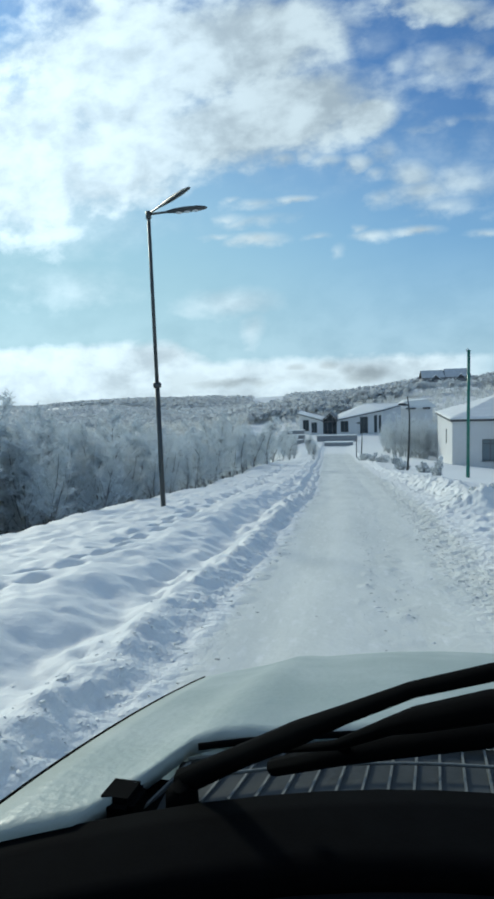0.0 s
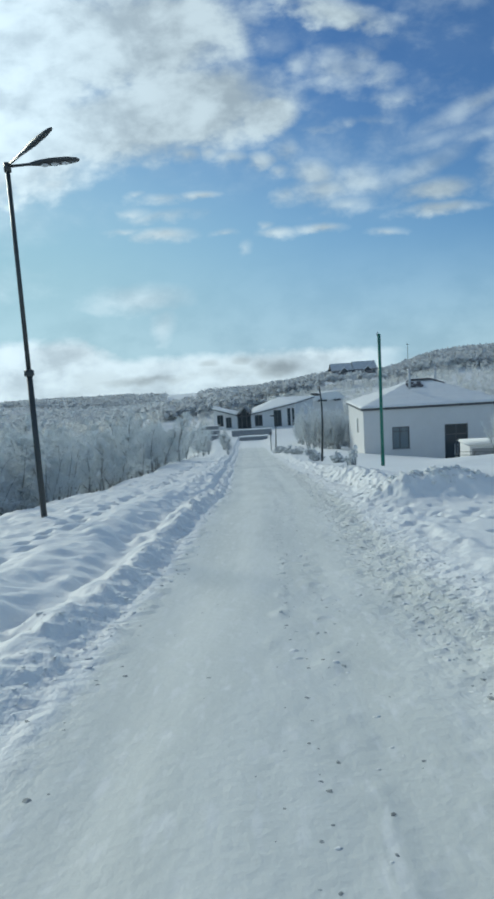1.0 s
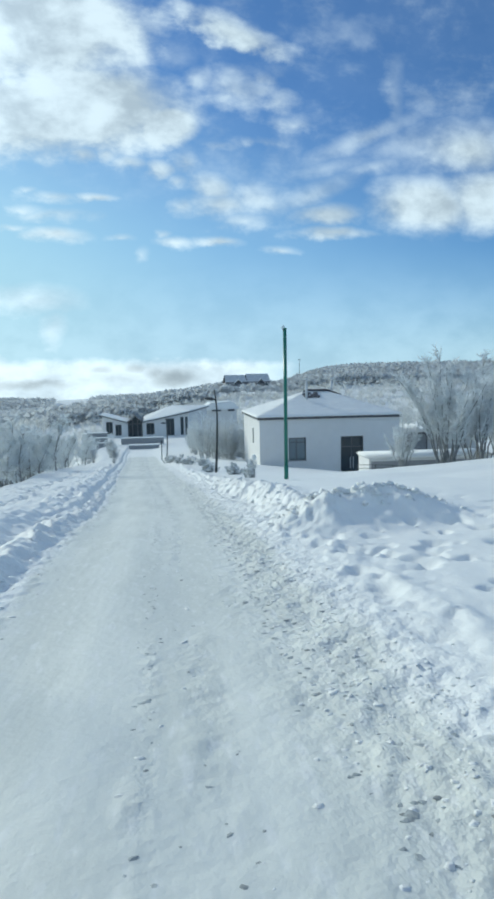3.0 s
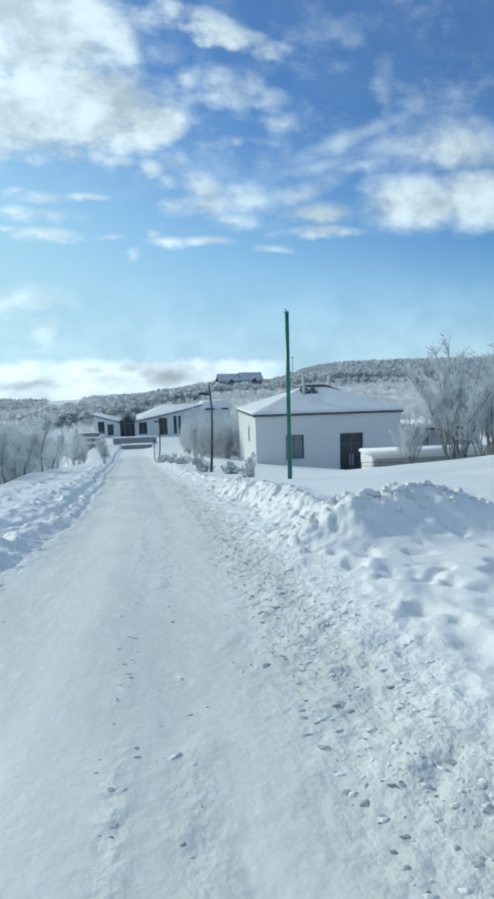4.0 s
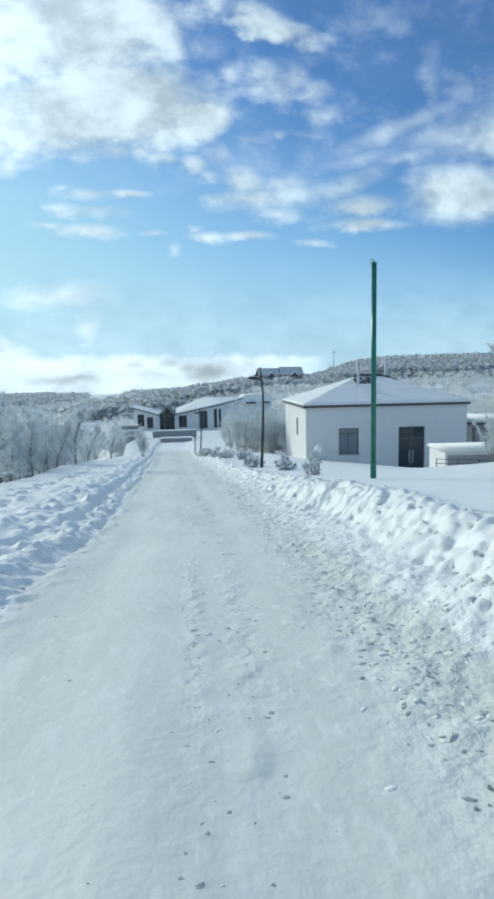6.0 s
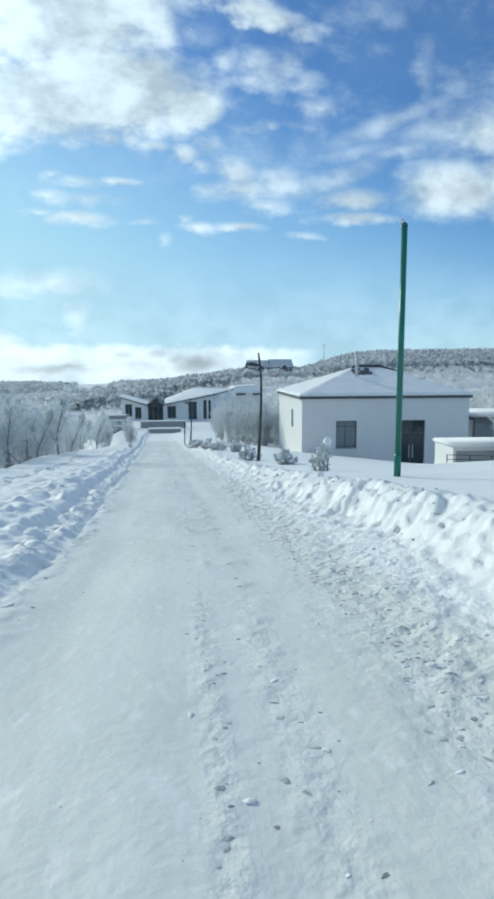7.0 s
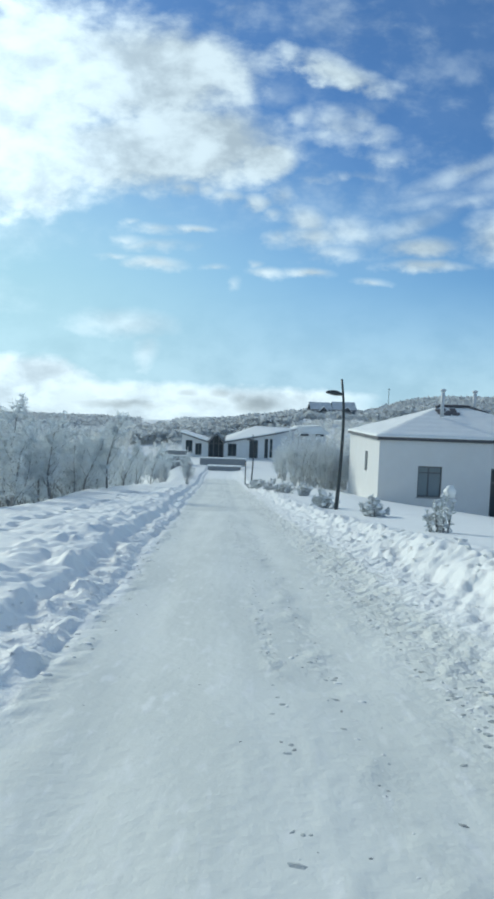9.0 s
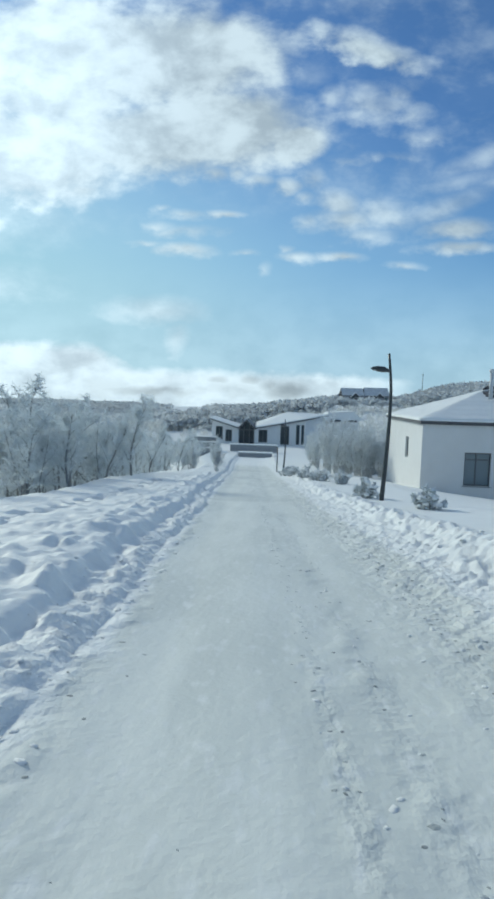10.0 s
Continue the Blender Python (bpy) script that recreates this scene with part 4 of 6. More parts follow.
# ---------------------------------------------------------------- white house beside the road
def roof_snow_material():
    mt = material("thin_roof_snow", (0.84, 0.85, 0.84), 0.7, second=(0.78, 0.79, 0.785), scale=2, bump=0.5, bump_scale=9, spec=0.25)
    nt = mt.node_tree
    b = nt.nodes["Principled BSDF"]
    tc, sep = nt.nodes.new("ShaderNodeTexCoord"), nt.nodes.new("ShaderNodeSeparateXYZ")
    wave, ad = nt.nodes.new("ShaderNodeMath"), nt.nodes.new("ShaderNodeMath")
    scale = nt.nodes.new("ShaderNodeMath")
    scale.operation, wave.operation, ad.operation = "MULTIPLY", "PINGPONG", "MULTIPLY_ADD"
    scale.inputs[1].default_value, wave.inputs[1].default_value, ad.inputs[1].default_value = 8.5, 1.0, 1.1
    nt.links.new(tc.outputs["Object"], sep.inputs[0]), nt.links.new(sep.outputs[2], scale.inputs[0]), nt.links.new(scale.outputs[0], wave.inputs[0])
    bn = b.inputs["Normal"].links[0].from_node
    old = bn.inputs["Height"].links[0].from_socket
    nt.links.new(wave.outputs[0], ad.inputs[0]), nt.links.new(old, ad.inputs[2]), nt.links.new(ad.outputs[0], bn.inputs["Height"])
    return mt


ROOFSNOW = roof_snow_material()


def build_house():
    h = new("house")
    h.matrix_world = pose(7.62, 51.3, 0, 0, 0, -2)
    LX, LY, HY, EZ, BZ, RZ = 11.5, 11.5, 4.85, -1.07, -6.6, 0.85
    door, win = (6.57, 8.40, -5.85, -2.67), (2.42, 3.80, -4.45, -2.67)
    inset = 0.16
    front = part("wall", holed_wall(LX - 2 * inset, BZ, EZ - 0.16, 0.28, [tuple(v - (inset if k < 2 else 0) for k, v in enumerate(o)) for o in (door, win)]), STUCCO, h)
    front.location = (inset, inset, 0)
    left = part("wall", holed_wall(LY - 2 * inset - 0.56, BZ, EZ - 0.16, 0.28, [(6.40, 7.33, -3.40, -2.14)]), STUCCO, h)
    left.matrix_local = pose(inset, LY - inset - 0.28, 0, 0, 0, -90)
    back = part("wall", box((inset, LY - inset - 0.28, BZ), (LX - inset, LY - inset, EZ - 0.16)), STUCCO, h)
    right = part("wall", box((LX - inset - 0.28, inset + 0.28, BZ), (LX - inset, LY - inset - 0.28, EZ - 0.16)), STUCCO, h)
    part("floor", box((inset + 0.28, inset + 0.28, -5.95), (LX - inset - 0.28, LY - inset - 0.28, -5.85)), CURTAIN, h)
    part("partition", box((inset + 0.3, 3.2, -5.84), (LX - inset - 0.3, 3.3, EZ - 0.2)), CURTAIN, h)
    m = Matrix.Translation((0, inset, 0))
    window_into(h, m, *win[:2], *win[2:], mullions=(3.05,), transoms=(-3.05,))
    window_into(h, m, *door[:2], *door[2:], mullions=(7.48,), transoms=(-3.5,), name="glazed_door", pane_mat=DARKPANE)
    for x in (7.36, 7.60):
        part("handle", box((x - 0.025, 0.20, -5.2), (x + 0.025, 0.25, -4.3), 0.01), PIPE, h, "pale bar handle of the glazed door")
    window_into(h, pose(inset, LY - inset - 0.28, 0, 0, 0, -90), 6.40, 7.33, -3.40, -2.14)
    part("sill", box((win[0] - 0.06, inset - 0.05, win[2] - 0.06), (win[1] + 0.06, inset + 0.11, win[2] - 0.004), 0.01), CONCRETE, h)
    # hip roof: dark eave board, tile deck, snow
    part("fascia", box((0, 0, EZ - 0.16), (LX, LY, EZ - 0.002)), FASCIA, h, "dark eave board")

    def hip(z0, z1, grow, bottom):
        bm = bmesh.new()
        g = grow
        lo = [bm.verts.new(p) for p in ((-g, -g, z0), (LX + g, -g, z0), (LX + g, LY + g, z0), (-g, LY + g, z0))]
        hi = [bm.verts.new(p) for p in ((-g, -g, z0 + bottom), (LX + g, -g, z0 + bottom), (LX + g, LY + g, z0 + bottom), (-g, LY + g, z0 + bottom))]
        r0, r1 = bm.verts.new((HY, HY, z1)), bm.verts.new((LX - HY, HY, z1))
        bm.faces.new(lo[::-1])
        for k in range(4):
            bm.faces.new((lo[k], lo[(k + 1) % 4], hi[(k + 1) % 4], hi[k]))
        bm.faces.new((hi[0], hi[1], r1, r0)), bm.faces.new((hi[1], hi[2], r1)), bm.faces.new((hi[2], hi[3], r0, r1)), bm.faces.new((hi[3], hi[0], r0))
        return bm
    part("roof_deck", hip(EZ, RZ - 0.12, 0.02, 0.02), TILE, h)
    bm = hip(EZ + 0.024, RZ + 0.02, 0.04, 0.09)
    bmesh.ops.subdivide_edges(bm, edges=[e for e in bm.edges], cuts=24, use_grid_fill=True)
    bmesh.ops.triangulate(bm, faces=[f for f in bm.faces if len(f.verts) > 4])
    for v in bm.verts:
        if v.co.z > EZ + 0.14:
            v.co.z += 0.05 * noise.noise(v.co * 0.9) + 0.02 * noise.noise(v.co * 3)
    part("roof_snow", bm, ROOFSNOW, h, "thin snow showing faint tile courses", True)
    tube("ridge_cap", [(HY - 0.3, HY - 0.3, RZ - 0.05), (HY, HY, RZ + 0.07), (LX - HY, HY, RZ + 0.07), (LX - HY + 1.0, HY - 1.0, RZ - 0.33)], [0.06, 0.1, 0.1, 0.05], TILE, h, 10, "dark bare ridge tiles")
    # tiles that stick out of the snow by the ridge
    rnd = random.Random(4)
    for k in range(13):
        x, y = rnd.uniform(4.5, 5.6), rnd.uniform(3.4, 4.5)
        z = EZ + 0.08 + (RZ - EZ) * min(x, y) / HY
        t = part("tile", box((-0.17, -0.2, -0.03), (0.17, 0.2, 0.03), 0.01), TILE, h)
        t.matrix_local = pose(x, y, z + rnd.uniform(-0.03, 0.02), 21 + rnd.uniform(-9, 9), rnd.uniform(-12, 12), rnd.uniform(-30, 30))
    for x, y, zb, zt in ((4.45, 2.9, 0.2, 1.92), (7.0, 4.6, 0.5, 1.98)):
        f = tube("flue_pipe", [(x, y, zb), (x, y, zt - 0.22)], [0.11, 0.11], PIPE, h, 16, "pale metal flue pipe")
        tube("cap", [(x, y, zt - 0.20), (x, y, zt - 0.12), (x, y, zt - 0.05), (x, y, zt)], [0.12, 0.17, 0.16, 0.05], PIPE, f, 16)
    tagged(h, "white rendered house with a snow-covered hip roof and dark eaves", "house")


build_house()


# ---------------------------------------------------------------- low white shed with snow, rail, things to its right
def build_shed():
    s = new("low_shed")
    z = hz(13.5, 39.5)
    s.matrix_world = pose(11.75, 38.4, z + 0.22, 0, 0, -4)
    part("wall", box((0, 0, -0.9), (7.0, 2.2, 0.98), 0.02), STUCCO, s)
    bm = box((-0.12, -0.12, 0.984), (7.12, 2.32, 1.16), 0.07)
    part("roof_snow", bm, SNOW, s, "rounded snow cap", True)
    # panel grey also carries the shade of the front, turned from the sun
    part("panel", box((0.12, -0.03, -0.8), (6.9, -0.004, 0.84), 0.01), CONCRETE, s, "grey front panel, the shade of that face put into its colour")
    tagged(s, "low white shed under a thick cap of snow", "shed")
    r = new("rail_fence")
    pts = [(10.0 + 1.05 * k, 35.35 + 0.28 * k) for k in range(8)]
    r.location = (pts[0][0], pts[0][1], hz(*pts[0]))
    base = Vector(r.location)
    tops = []
    for x, y in pts:
        p = Vector((x, y, hz(x, y))) - base
        tube("post", [p - Vector((0, 0, 0.3)), p + Vector((0, 0, 0.36))], [0.022, 0.022], LAMPMETAL, r, 8)
        tops.append(p)
    for dz in (0.34, 0.17):
        tube("rail", [p + Vector((0, 0, dz)) for p in tops], [0.014] * len(tops), LAMPMETAL, r, 8)
    tagged(r, "low dark metal rail fence standing in deep snow", "fence")
    # house with a veranda behind, mostly hidden
    v = new("veranda_house")
    v.matrix_world = pose(21.6, 55.2, hz(22, 56), 0, 0, -2)
    part("wall", box((0.8, 1.2, -1), (7, 6, 3.2)), STUCCO, v)
    part("roof", box((-0.3, -0.4, 3.3), (7.4, 6.4, 3.5), 0.03), FASCIA, v)
    part("roof_snow", box((-0.34, -0.44, 3.504), (7.44, 6.44, 3.72), 0.09), SNOW, v, "", True)
    part("shutter", box((0.1, 0.4, 1.9), (1.7, 0.5, 3.2), 0.01), CONCRETE, v, "grey shutter panel")
    part("deck", box((-0.3, -0.4, 0.7), (7.2, 1.19, 0.85), 0.02), TIMBER, v)
    for x in (-0.15, 1.5, 3.2, 5, 6.9):
        part("post", box((x - 0.06, -0.32, -0.8), (x + 0.06, -0.2, 3.29), 0.01), TIMBER, v)
    part("rail", box((-0.2, -0.30, 1.55), (7, -0.22, 1.63), 0.01), TIMBER, v)
    tagged(v, "snowy house with a timber veranda and grey shutter", "house")


build_shed()


CHALETSNOW = material("thin_snow_on_slate", (0.46, 0.48, 0.50), 0.8, second=(0.66, 0.68, 0.70), scale=0.5, detail=6)
# timber greyed so that its colour holds the haze before the hill
CHALET = material("hazy_chalet_timber", (0.26, 0.26, 0.27), 0.8, second=(0.38, 0.39, 0.41), scale=0.6, stretch=(1, 1, 4))


# ---------------------------------------------------------------- long house at the end of the road
def build_villa():
    v = new("long_house")
    v.matrix_world = Matrix.Translation((0, 131.5, 0))
    B = -10.2

    def slab(name, pts, y0, y1, mat, label="", smooth=False):
        """A solid with the outline pts (x, z), from y0 to y1."""
        bm = bmesh.new()
        a = [bm.verts.new((x, y0, z)) for x, z in pts]
        b = [bm.verts.new((x, y1, z)) for x, z in pts]
        bm.faces.new(a), bm.faces.new(b[::-1])
        n = len(pts)
        for k in range(n):
            bm.faces.new((a[k], b[k], b[(k + 1) % n], a[(k + 1) % n]))
        return part(name, bm, mat, v, label, smooth)

    def gable_wall(x0, z0, x1, z1, holes, y=0.0):
        """Front wall between x0 and x1 whose top slopes from z0 to z1, with openings."""
        def top(x):
            return z0 + (z1 - z0) * (x - x0) / (x1 - x0)
        xs = sorted({x0, x1, *(h[0] for h in holes), *(h[1] for h in holes)})
        bm = bmesh.new()
        for a, b in zip(xs, xs[1:]):
            hole = [h for h in holes if h[0] < (a + b) / 2 < h[1]]
            spans = [((B, B), (top(a), top(b)))] if not hole else [((B, B), (hole[0][2],) * 2), ((hole[0][3],) * 2, (top(a), top(b)))]
            for (la, lb), (ha, hb) in spans:
                p = [bm.verts.new(c) for c in ((a, y, la), (b, y, lb), (b, y, hb), (a, y, ha), (a, y + 0.3, la), (b, y + 0.3, lb), (b, y + 0.3, hb), (a, y + 0.3, ha))]
                for f in ((0, 1, 2, 3), (5, 4, 7, 6), (1, 5, 6, 2), (4, 0, 3, 7), (3, 2, 6, 7), (4, 5, 1, 0)):
                    bm.faces.new([p[k] for k in f])
        part("wall", bm, STUCCO, v)
        for a, b, c, d in holes:
            window_into(v, Matrix.Translation((0, y, 0)), a, b, c, d, mullions=((a + b) / 2,) if b - a > 1 else (), bar=0.1, depth=0.06, pane_mat=DARKPANE)

    # left wing
    gable_wall(-11.9, -4.42, -6.75, -6.05, [(-11.2, -9.85, -8.2, -5.7), (-9.3, -8.05, -8.6, -6.3)])
    slab("roof", [(-12.3, -4.40), (-12.3, -4.22), (-6.75, -5.86), (-6.75, -6.04)], -0.5, 9, FASCIA)
    slab("roof_snow", [(-12.32, -4.216), (-12.32, -4.0), (-6.75, -5.6), (-6.75, -5.856)], -0.45, 9.05, SNOW)
    # glazed entrance gable
    slab("pane", [(-6.7, -8.9), (-3.75, -8.9), (-3.75, -6.1), (-5.2, -4.55), (-6.7, -6.1)], 0.35, 0.38, DARKPANE, "dark glazed entrance gable")
    slab("wall", [(-6.74, B), (-3.72, B), (-3.72, -8.9), (-6.74, -8.9)], 0.0, 0.3, CONCRETE)
    for x in (-6.65, -5.75, -4.7, -3.85):
        zt = -6.1 if abs(x + 5.2) > 1.2 else -4.9
        part("post", box((x - 0.09, 0.1, -8.9), (x + 0.09, 0.3, zt)), FRAME, v)
    part("beam", box((-6.7, 0.12, -6.35), (-3.75, 0.28, -6.15)), FRAME, v)
    slab("roof", [(-6.95, -6.16), (-5.2, -4.42), (-3.5, -6.16), (-3.5, -5.98), (-5.2, -4.2), (-6.95, -5.98)], -0.8, 9, FASCIA)
    # right wing rising to its corner, and its side wall
    gable_wall(-3.7, -6.05, 6.1, -4.12, [(-2.9, -1.2, -8.6, -6.15), (1.3, 3.0, -8.9, -5.3), (4.3, 5.0, -8.8, -5.0), (5.3, 5.85, -8.8, -5.0)])
    def deck(name, outline, thick, mat, label=""):
        """A sheet over the corners (x, y, z), two faces folded along its diagonal, with a thickness."""
        bm = bmesh.new()
        up = [bm.verts.new(p) for p in outline]
        dn = [bm.verts.new((x, y, z - thick)) for x, y, z in outline]
        bm.faces.new((up[0], up[1], up[3], up[4])), bm.faces.new((up[1], up[2], up[3]))
        bm.faces.new((dn[4], dn[3], dn[1], dn[0])), bm.faces.new((dn[3], dn[2], dn[1]))
        for k in range(5):
            bm.faces.new((up[k], dn[k], dn[(k + 1) % 5], up[(k + 1) % 5]))
        part(name, bm, mat, v, label)
    deck("roof", [(-3.72, -0.5, -5.85), (6.5, -0.5, -3.86), (11.5, 12.5, -3.3), (2.6, 7, -3.05), (-3.72, 7, -5.2)], 0.18, FASCIA)
    deck("roof_snow", [(-3.5, -0.4, -5.6), (6.4, -0.4, -3.62), (11.4, 12.4, -3.06), (2.6, 7, -2.72), (-3.5, 6.9, -4.9)], 0.22, SNOW)
    bm = bmesh.new()
    c = [(6.1, 0.3), (10.95, 12.4), (10.67, 12.51), (5.82, 0.41)]
    lo = [bm.verts.new((x, y, B)) for x, y in c]
    hi = [bm.verts.new((x, y, z)) for (x, y), z in zip(c, (-4.1, -3.54, -3.54, -4.1))]
    bm.faces.new(lo[::-1]), bm.faces.new(hi)
    for k in range(4):
        bm.faces.new((lo[k], lo[(k + 1) % 4], hi[(k + 1) % 4], hi[k]))
    part("wall", bm, STUCCO, v)
    part("wall", box((-11.9, 8.7, B), (6.0, 9.0, -6.1)), STUCCO, v)
    part("wall", box((-11.9, 0.3, B), (-11.6, 8.7, -4.5)), STUCCO, v)
    part("floor", box((-11.6, 0.4, -9.3), (6.0, 8.7, -9.1)), CURTAIN, v)
    # block behind with a broad snowy roof
    slab("wall", [(11.2, B), (18.9, B), (18.9, -4.5), (11.2, -4.6)], 18.6, 26, STUCCO)
    slab("roof", [(9.7, -4.62), (19.9, -4.42), (17.6, -2.62), (12.4, -2.95)], 18.0, 26.4, ROOFSNOW)
    slab("roof_snow", [(9.75, -4.56), (12.4, -2.9), (17.6, -2.57), (19.85, -4.36), (19.85, -4.24), (17.6, -2.42), (12.4, -2.75), (9.75, -4.42)], 17.9, 26.4, SNOW)
    for x0, x1 in ((12.6, 14.9), (16.6, 18.3)):
        part("eave_board", box((x0, 17.6, -4.8), (x1, 17.88, -4.4), 0.03), FASCIA, v, "dark eave board")
    tagged(v, "long white house with sloping snowy roofs and tall dark windows", "house")
    # terraces before it
    for x0, x1, y, z0, z1, deep in ((-6.9, 0.6, 112.0, -9.4, -7.6, 1.2), (-5.2, -0.2, 105.5, -9.8, -8.25, 1.6), (-12.6, -9.4, 108.0, -9.8, -7.95, 1.2), (-12.9, -9.0, 110.2, -9.4, -7.25, 1.2), (-12.7, -9.3, 112.4, -9.2, -6.55, 1.2)):
        w = new("terrace_wall")
        w.location = (x0, y, z0)
        part("wall", box((0, 0, 0), (x1 - x0, 0.4, z1 - z0), 0.02), CONCRETE, w)
        part("snow_cap", box((-0.1, -0.08, z1 - z0 + 0.004), (x1 - x0 + 0.1, deep, z1 - z0 + 0.12), 0.02), SNOW, w)
        tagged(w, "grey concrete terrace wall capped with snow", "wall", "terrace walls")


build_villa()


# ---------------------------------------------------------------- house on the hill


def build_hill_house():
    g = new("hill_house")
    g.matrix_world = pose(47.5, 424, 0.4, 0, 0, 4)

    def block(x0, x1, z1, zr, mid):
        part("wall", box((x0, 0, -6), (x1, 11, z1)), CHALET, g)
        for name, dz, mat, o in (("roof", 0.0, FASCIA, 0.5), ("roof_snow", 0.3, CHALETSNOW, 0.4)):
            bm = bmesh.new()
            a = [bm.verts.new(p) for p in ((x0 - o, -0.8, z1 + dz), (x1 + o, -0.8, z1 + dz), (x1 + o - 0.3, 5.5, zr + dz), (x0 - o + 0.3, 5.5, zr + dz))]
            b = [bm.verts.new(p) for p in ((x0 - o, -0.8, z1 + dz + 0.28), (x1 + o, -0.8, z1 + dz + 0.28), (x1 + o - 0.3, 5.5, zr + dz + 0.28), (x0 - o + 0.3, 5.5, zr + dz + 0.28))]
            c = [bm.verts.new(p) for p in ((x0 - o, 11.8, z1 + dz), (x1 + o, 11.8, z1 + dz))]
            bm.faces.new(a[::-1]), bm.faces.new(b)
            for k in range(4):
                bm.faces.new((a[k], a[(k + 1) % 4], b[(k + 1) % 4], b[k]))
            bm.faces.new((b[3], b[2], c[1], c[0]))
            part(name, bm, mat, g)
        bm = bmesh.new()
        tri = ((-3.2, z1 - 0.9), (3.2, z1 - 0.9), (0, z1 + 2.1))
        f = [bm.verts.new((mid + a, -1.6, z)) for a, z in tri]
        r = [bm.verts.new((mid + a, 3.6, z)) for a, z in tri]
        bm.faces.new(f), bm.faces.new(r[::-1])
        for k in range(3):
            bm.faces.new((f[k], f[(k + 1) % 3], r[(k + 1) % 3], r[k]))
        part("gable", bm, FASCIA, g, "dark timber gable")
        for sx in (-1, 1):
            bm = bmesh.new()
            lo = [bm.verts.new((mid + sx * a, y, z)) for y in (-2.0, 3.4) for a, z in ((3.5, z1 - 1.1), (0, z1 + 2.2))]
            hi = [bm.verts.new((c.co.x, c.co.y, c.co.z + 0.3)) for c in lo]
            bm.faces.new([lo[k] for k in (0, 1, 3, 2)]), bm.faces.new([hi[k] for k in (2, 3, 1, 0)])
            for k, l in ((0, 1), (1, 3), (3, 2), (2, 0)):
                bm.faces.new((lo[k], lo[l], hi[l], hi[k]))
            part("gable_snow", bm, SNOW, g)
        for k in range(3):
            xw = x0 + 2 + k * (x1 - x0 - 4) / 2
            w = new("window")
            w.parent = g
            part("window_frame", box((xw - 0.9, -0.12, 0.6), (xw + 0.9, -0.004, 2.3), 0.03), FRAME, w)
            part("pane", box((xw - 0.75, -0.15, 0.75), (xw + 0.75, -0.124, 2.15)), PANE, w)
    block(-0.4, 14.6, 3.0, 8.0, 8.6)
    block(15.5, 32.2, 3.2, 8.7, 25.4)
    part("terrace", box((-1, -5, -6), (35, -0.9, -0.4), 0.1), CHALET, g, "dark terrace wall")
    part("terrace_snow", box((-1.2, -5.2, -0.396), (35.2, -0.92, 0.1), 0.15), SNOW, g)
    part("lower_wall", box((-8, -4, -7), (-1.3, 6, -1.2), 0.1), CHALET, g, "dark lower wing")
    part("lower_snow", box((-8.2, -4.2, -1.196), (-1.25, 6, -0.8), 0.1), SNOW, g)
    tagged(g, "dark timber chalet with twin snowy roofs on a hilltop terrace", "house")


build_hill_house()


def build_mast():
    m = new("radio_mast")
    z = hz(103, 430)
    m.location = (103, 430, z)
    tube("pole", [(0, 0, -1), (0, 0, 18.6)], [0.22, 0.14], LAMPMETAL, m, 8)
    tube("cross_bar", [(-1.0, 0, 17.6), (1.0, 0, 17.6)], [0.14, 0.14], LAMPMETAL, m, 6)
    tagged(m, "thin dark mast with a cross bar on the wooded hill", "mast")


build_mast()


# ---------------------------------------------------------------- lamps and post
def lamp_head(parent, start, end, width, name="lamp_head", leaf=False):
    """A flat, tapered street-lamp head from start to end with a lens below."""
    a, b = Vector(start), Vector(end)
    d = (b - a).normalized()
    s = d.cross(Vector((0, 0, 1))).normalized()
    up = s.cross(d)
    L = (b - a).length
    prof = [(0.0, 0.03, 0.03), (0.3, 0.035, 0.03), (0.42, width * 0.5, 0.055), (0.6, width * 0.95, 0.065), (0.85, width, 0.05), (0.97, width * 0.6, 0.03), (1.0, width * 0.2, 0.012)]
    if leaf:
        prof = [(0.0, 0.05, 0.03), (0.12, width * 0.5, 0.06), (0.38, width, 0.11), (0.68, width * 0.92, 0.10), (0.9, width * 0.5, 0.06), (1.0, width * 0.1, 0.012)]
    vs, fs, n = [], [], 10
    for f, w, h in prof:
        for k in range(n):
            t = 2 * math.pi * k / n
            vs.append(a + d * (L * f) + s * (w * 0.5 * math.cos(t)) + up * (h * (1.0 if math.sin(t) > 0 else 0.55) * math.sin(t)))
    for i in range(len(prof) - 1):
        for k in range(n):
            fs.append((i * n + k, i * n + (k + 1) % n, (i + 1) * n + (k + 1) % n, (i + 1) * n + k))
    fs += [tuple(range(n))[::-1], tuple((len(prof) - 1) * n + k for k in range(n))]
    head = mesh_object(name, vs, fs, LAMPMETAL, parent, True)
    for f in (0.52, 0.66, 0.80) if width > 0.15 else ():
        c = a + d * (L * f) - up * 0.036
        bm = bmesh.new()
        bmesh.ops.create_uvsphere(bm, u_segments=12, v_segments=6, radius=0.5, matrix=Matrix.Translation(c) @ d.to_track_quat("X", "Z").to_matrix().to_4x4() @ Matrix.Diagonal((L * 0.11, width * 0.55, 0.03, 1)))
        part("lens", bm, LENS, head, "pale lamp lens", True)
    return head


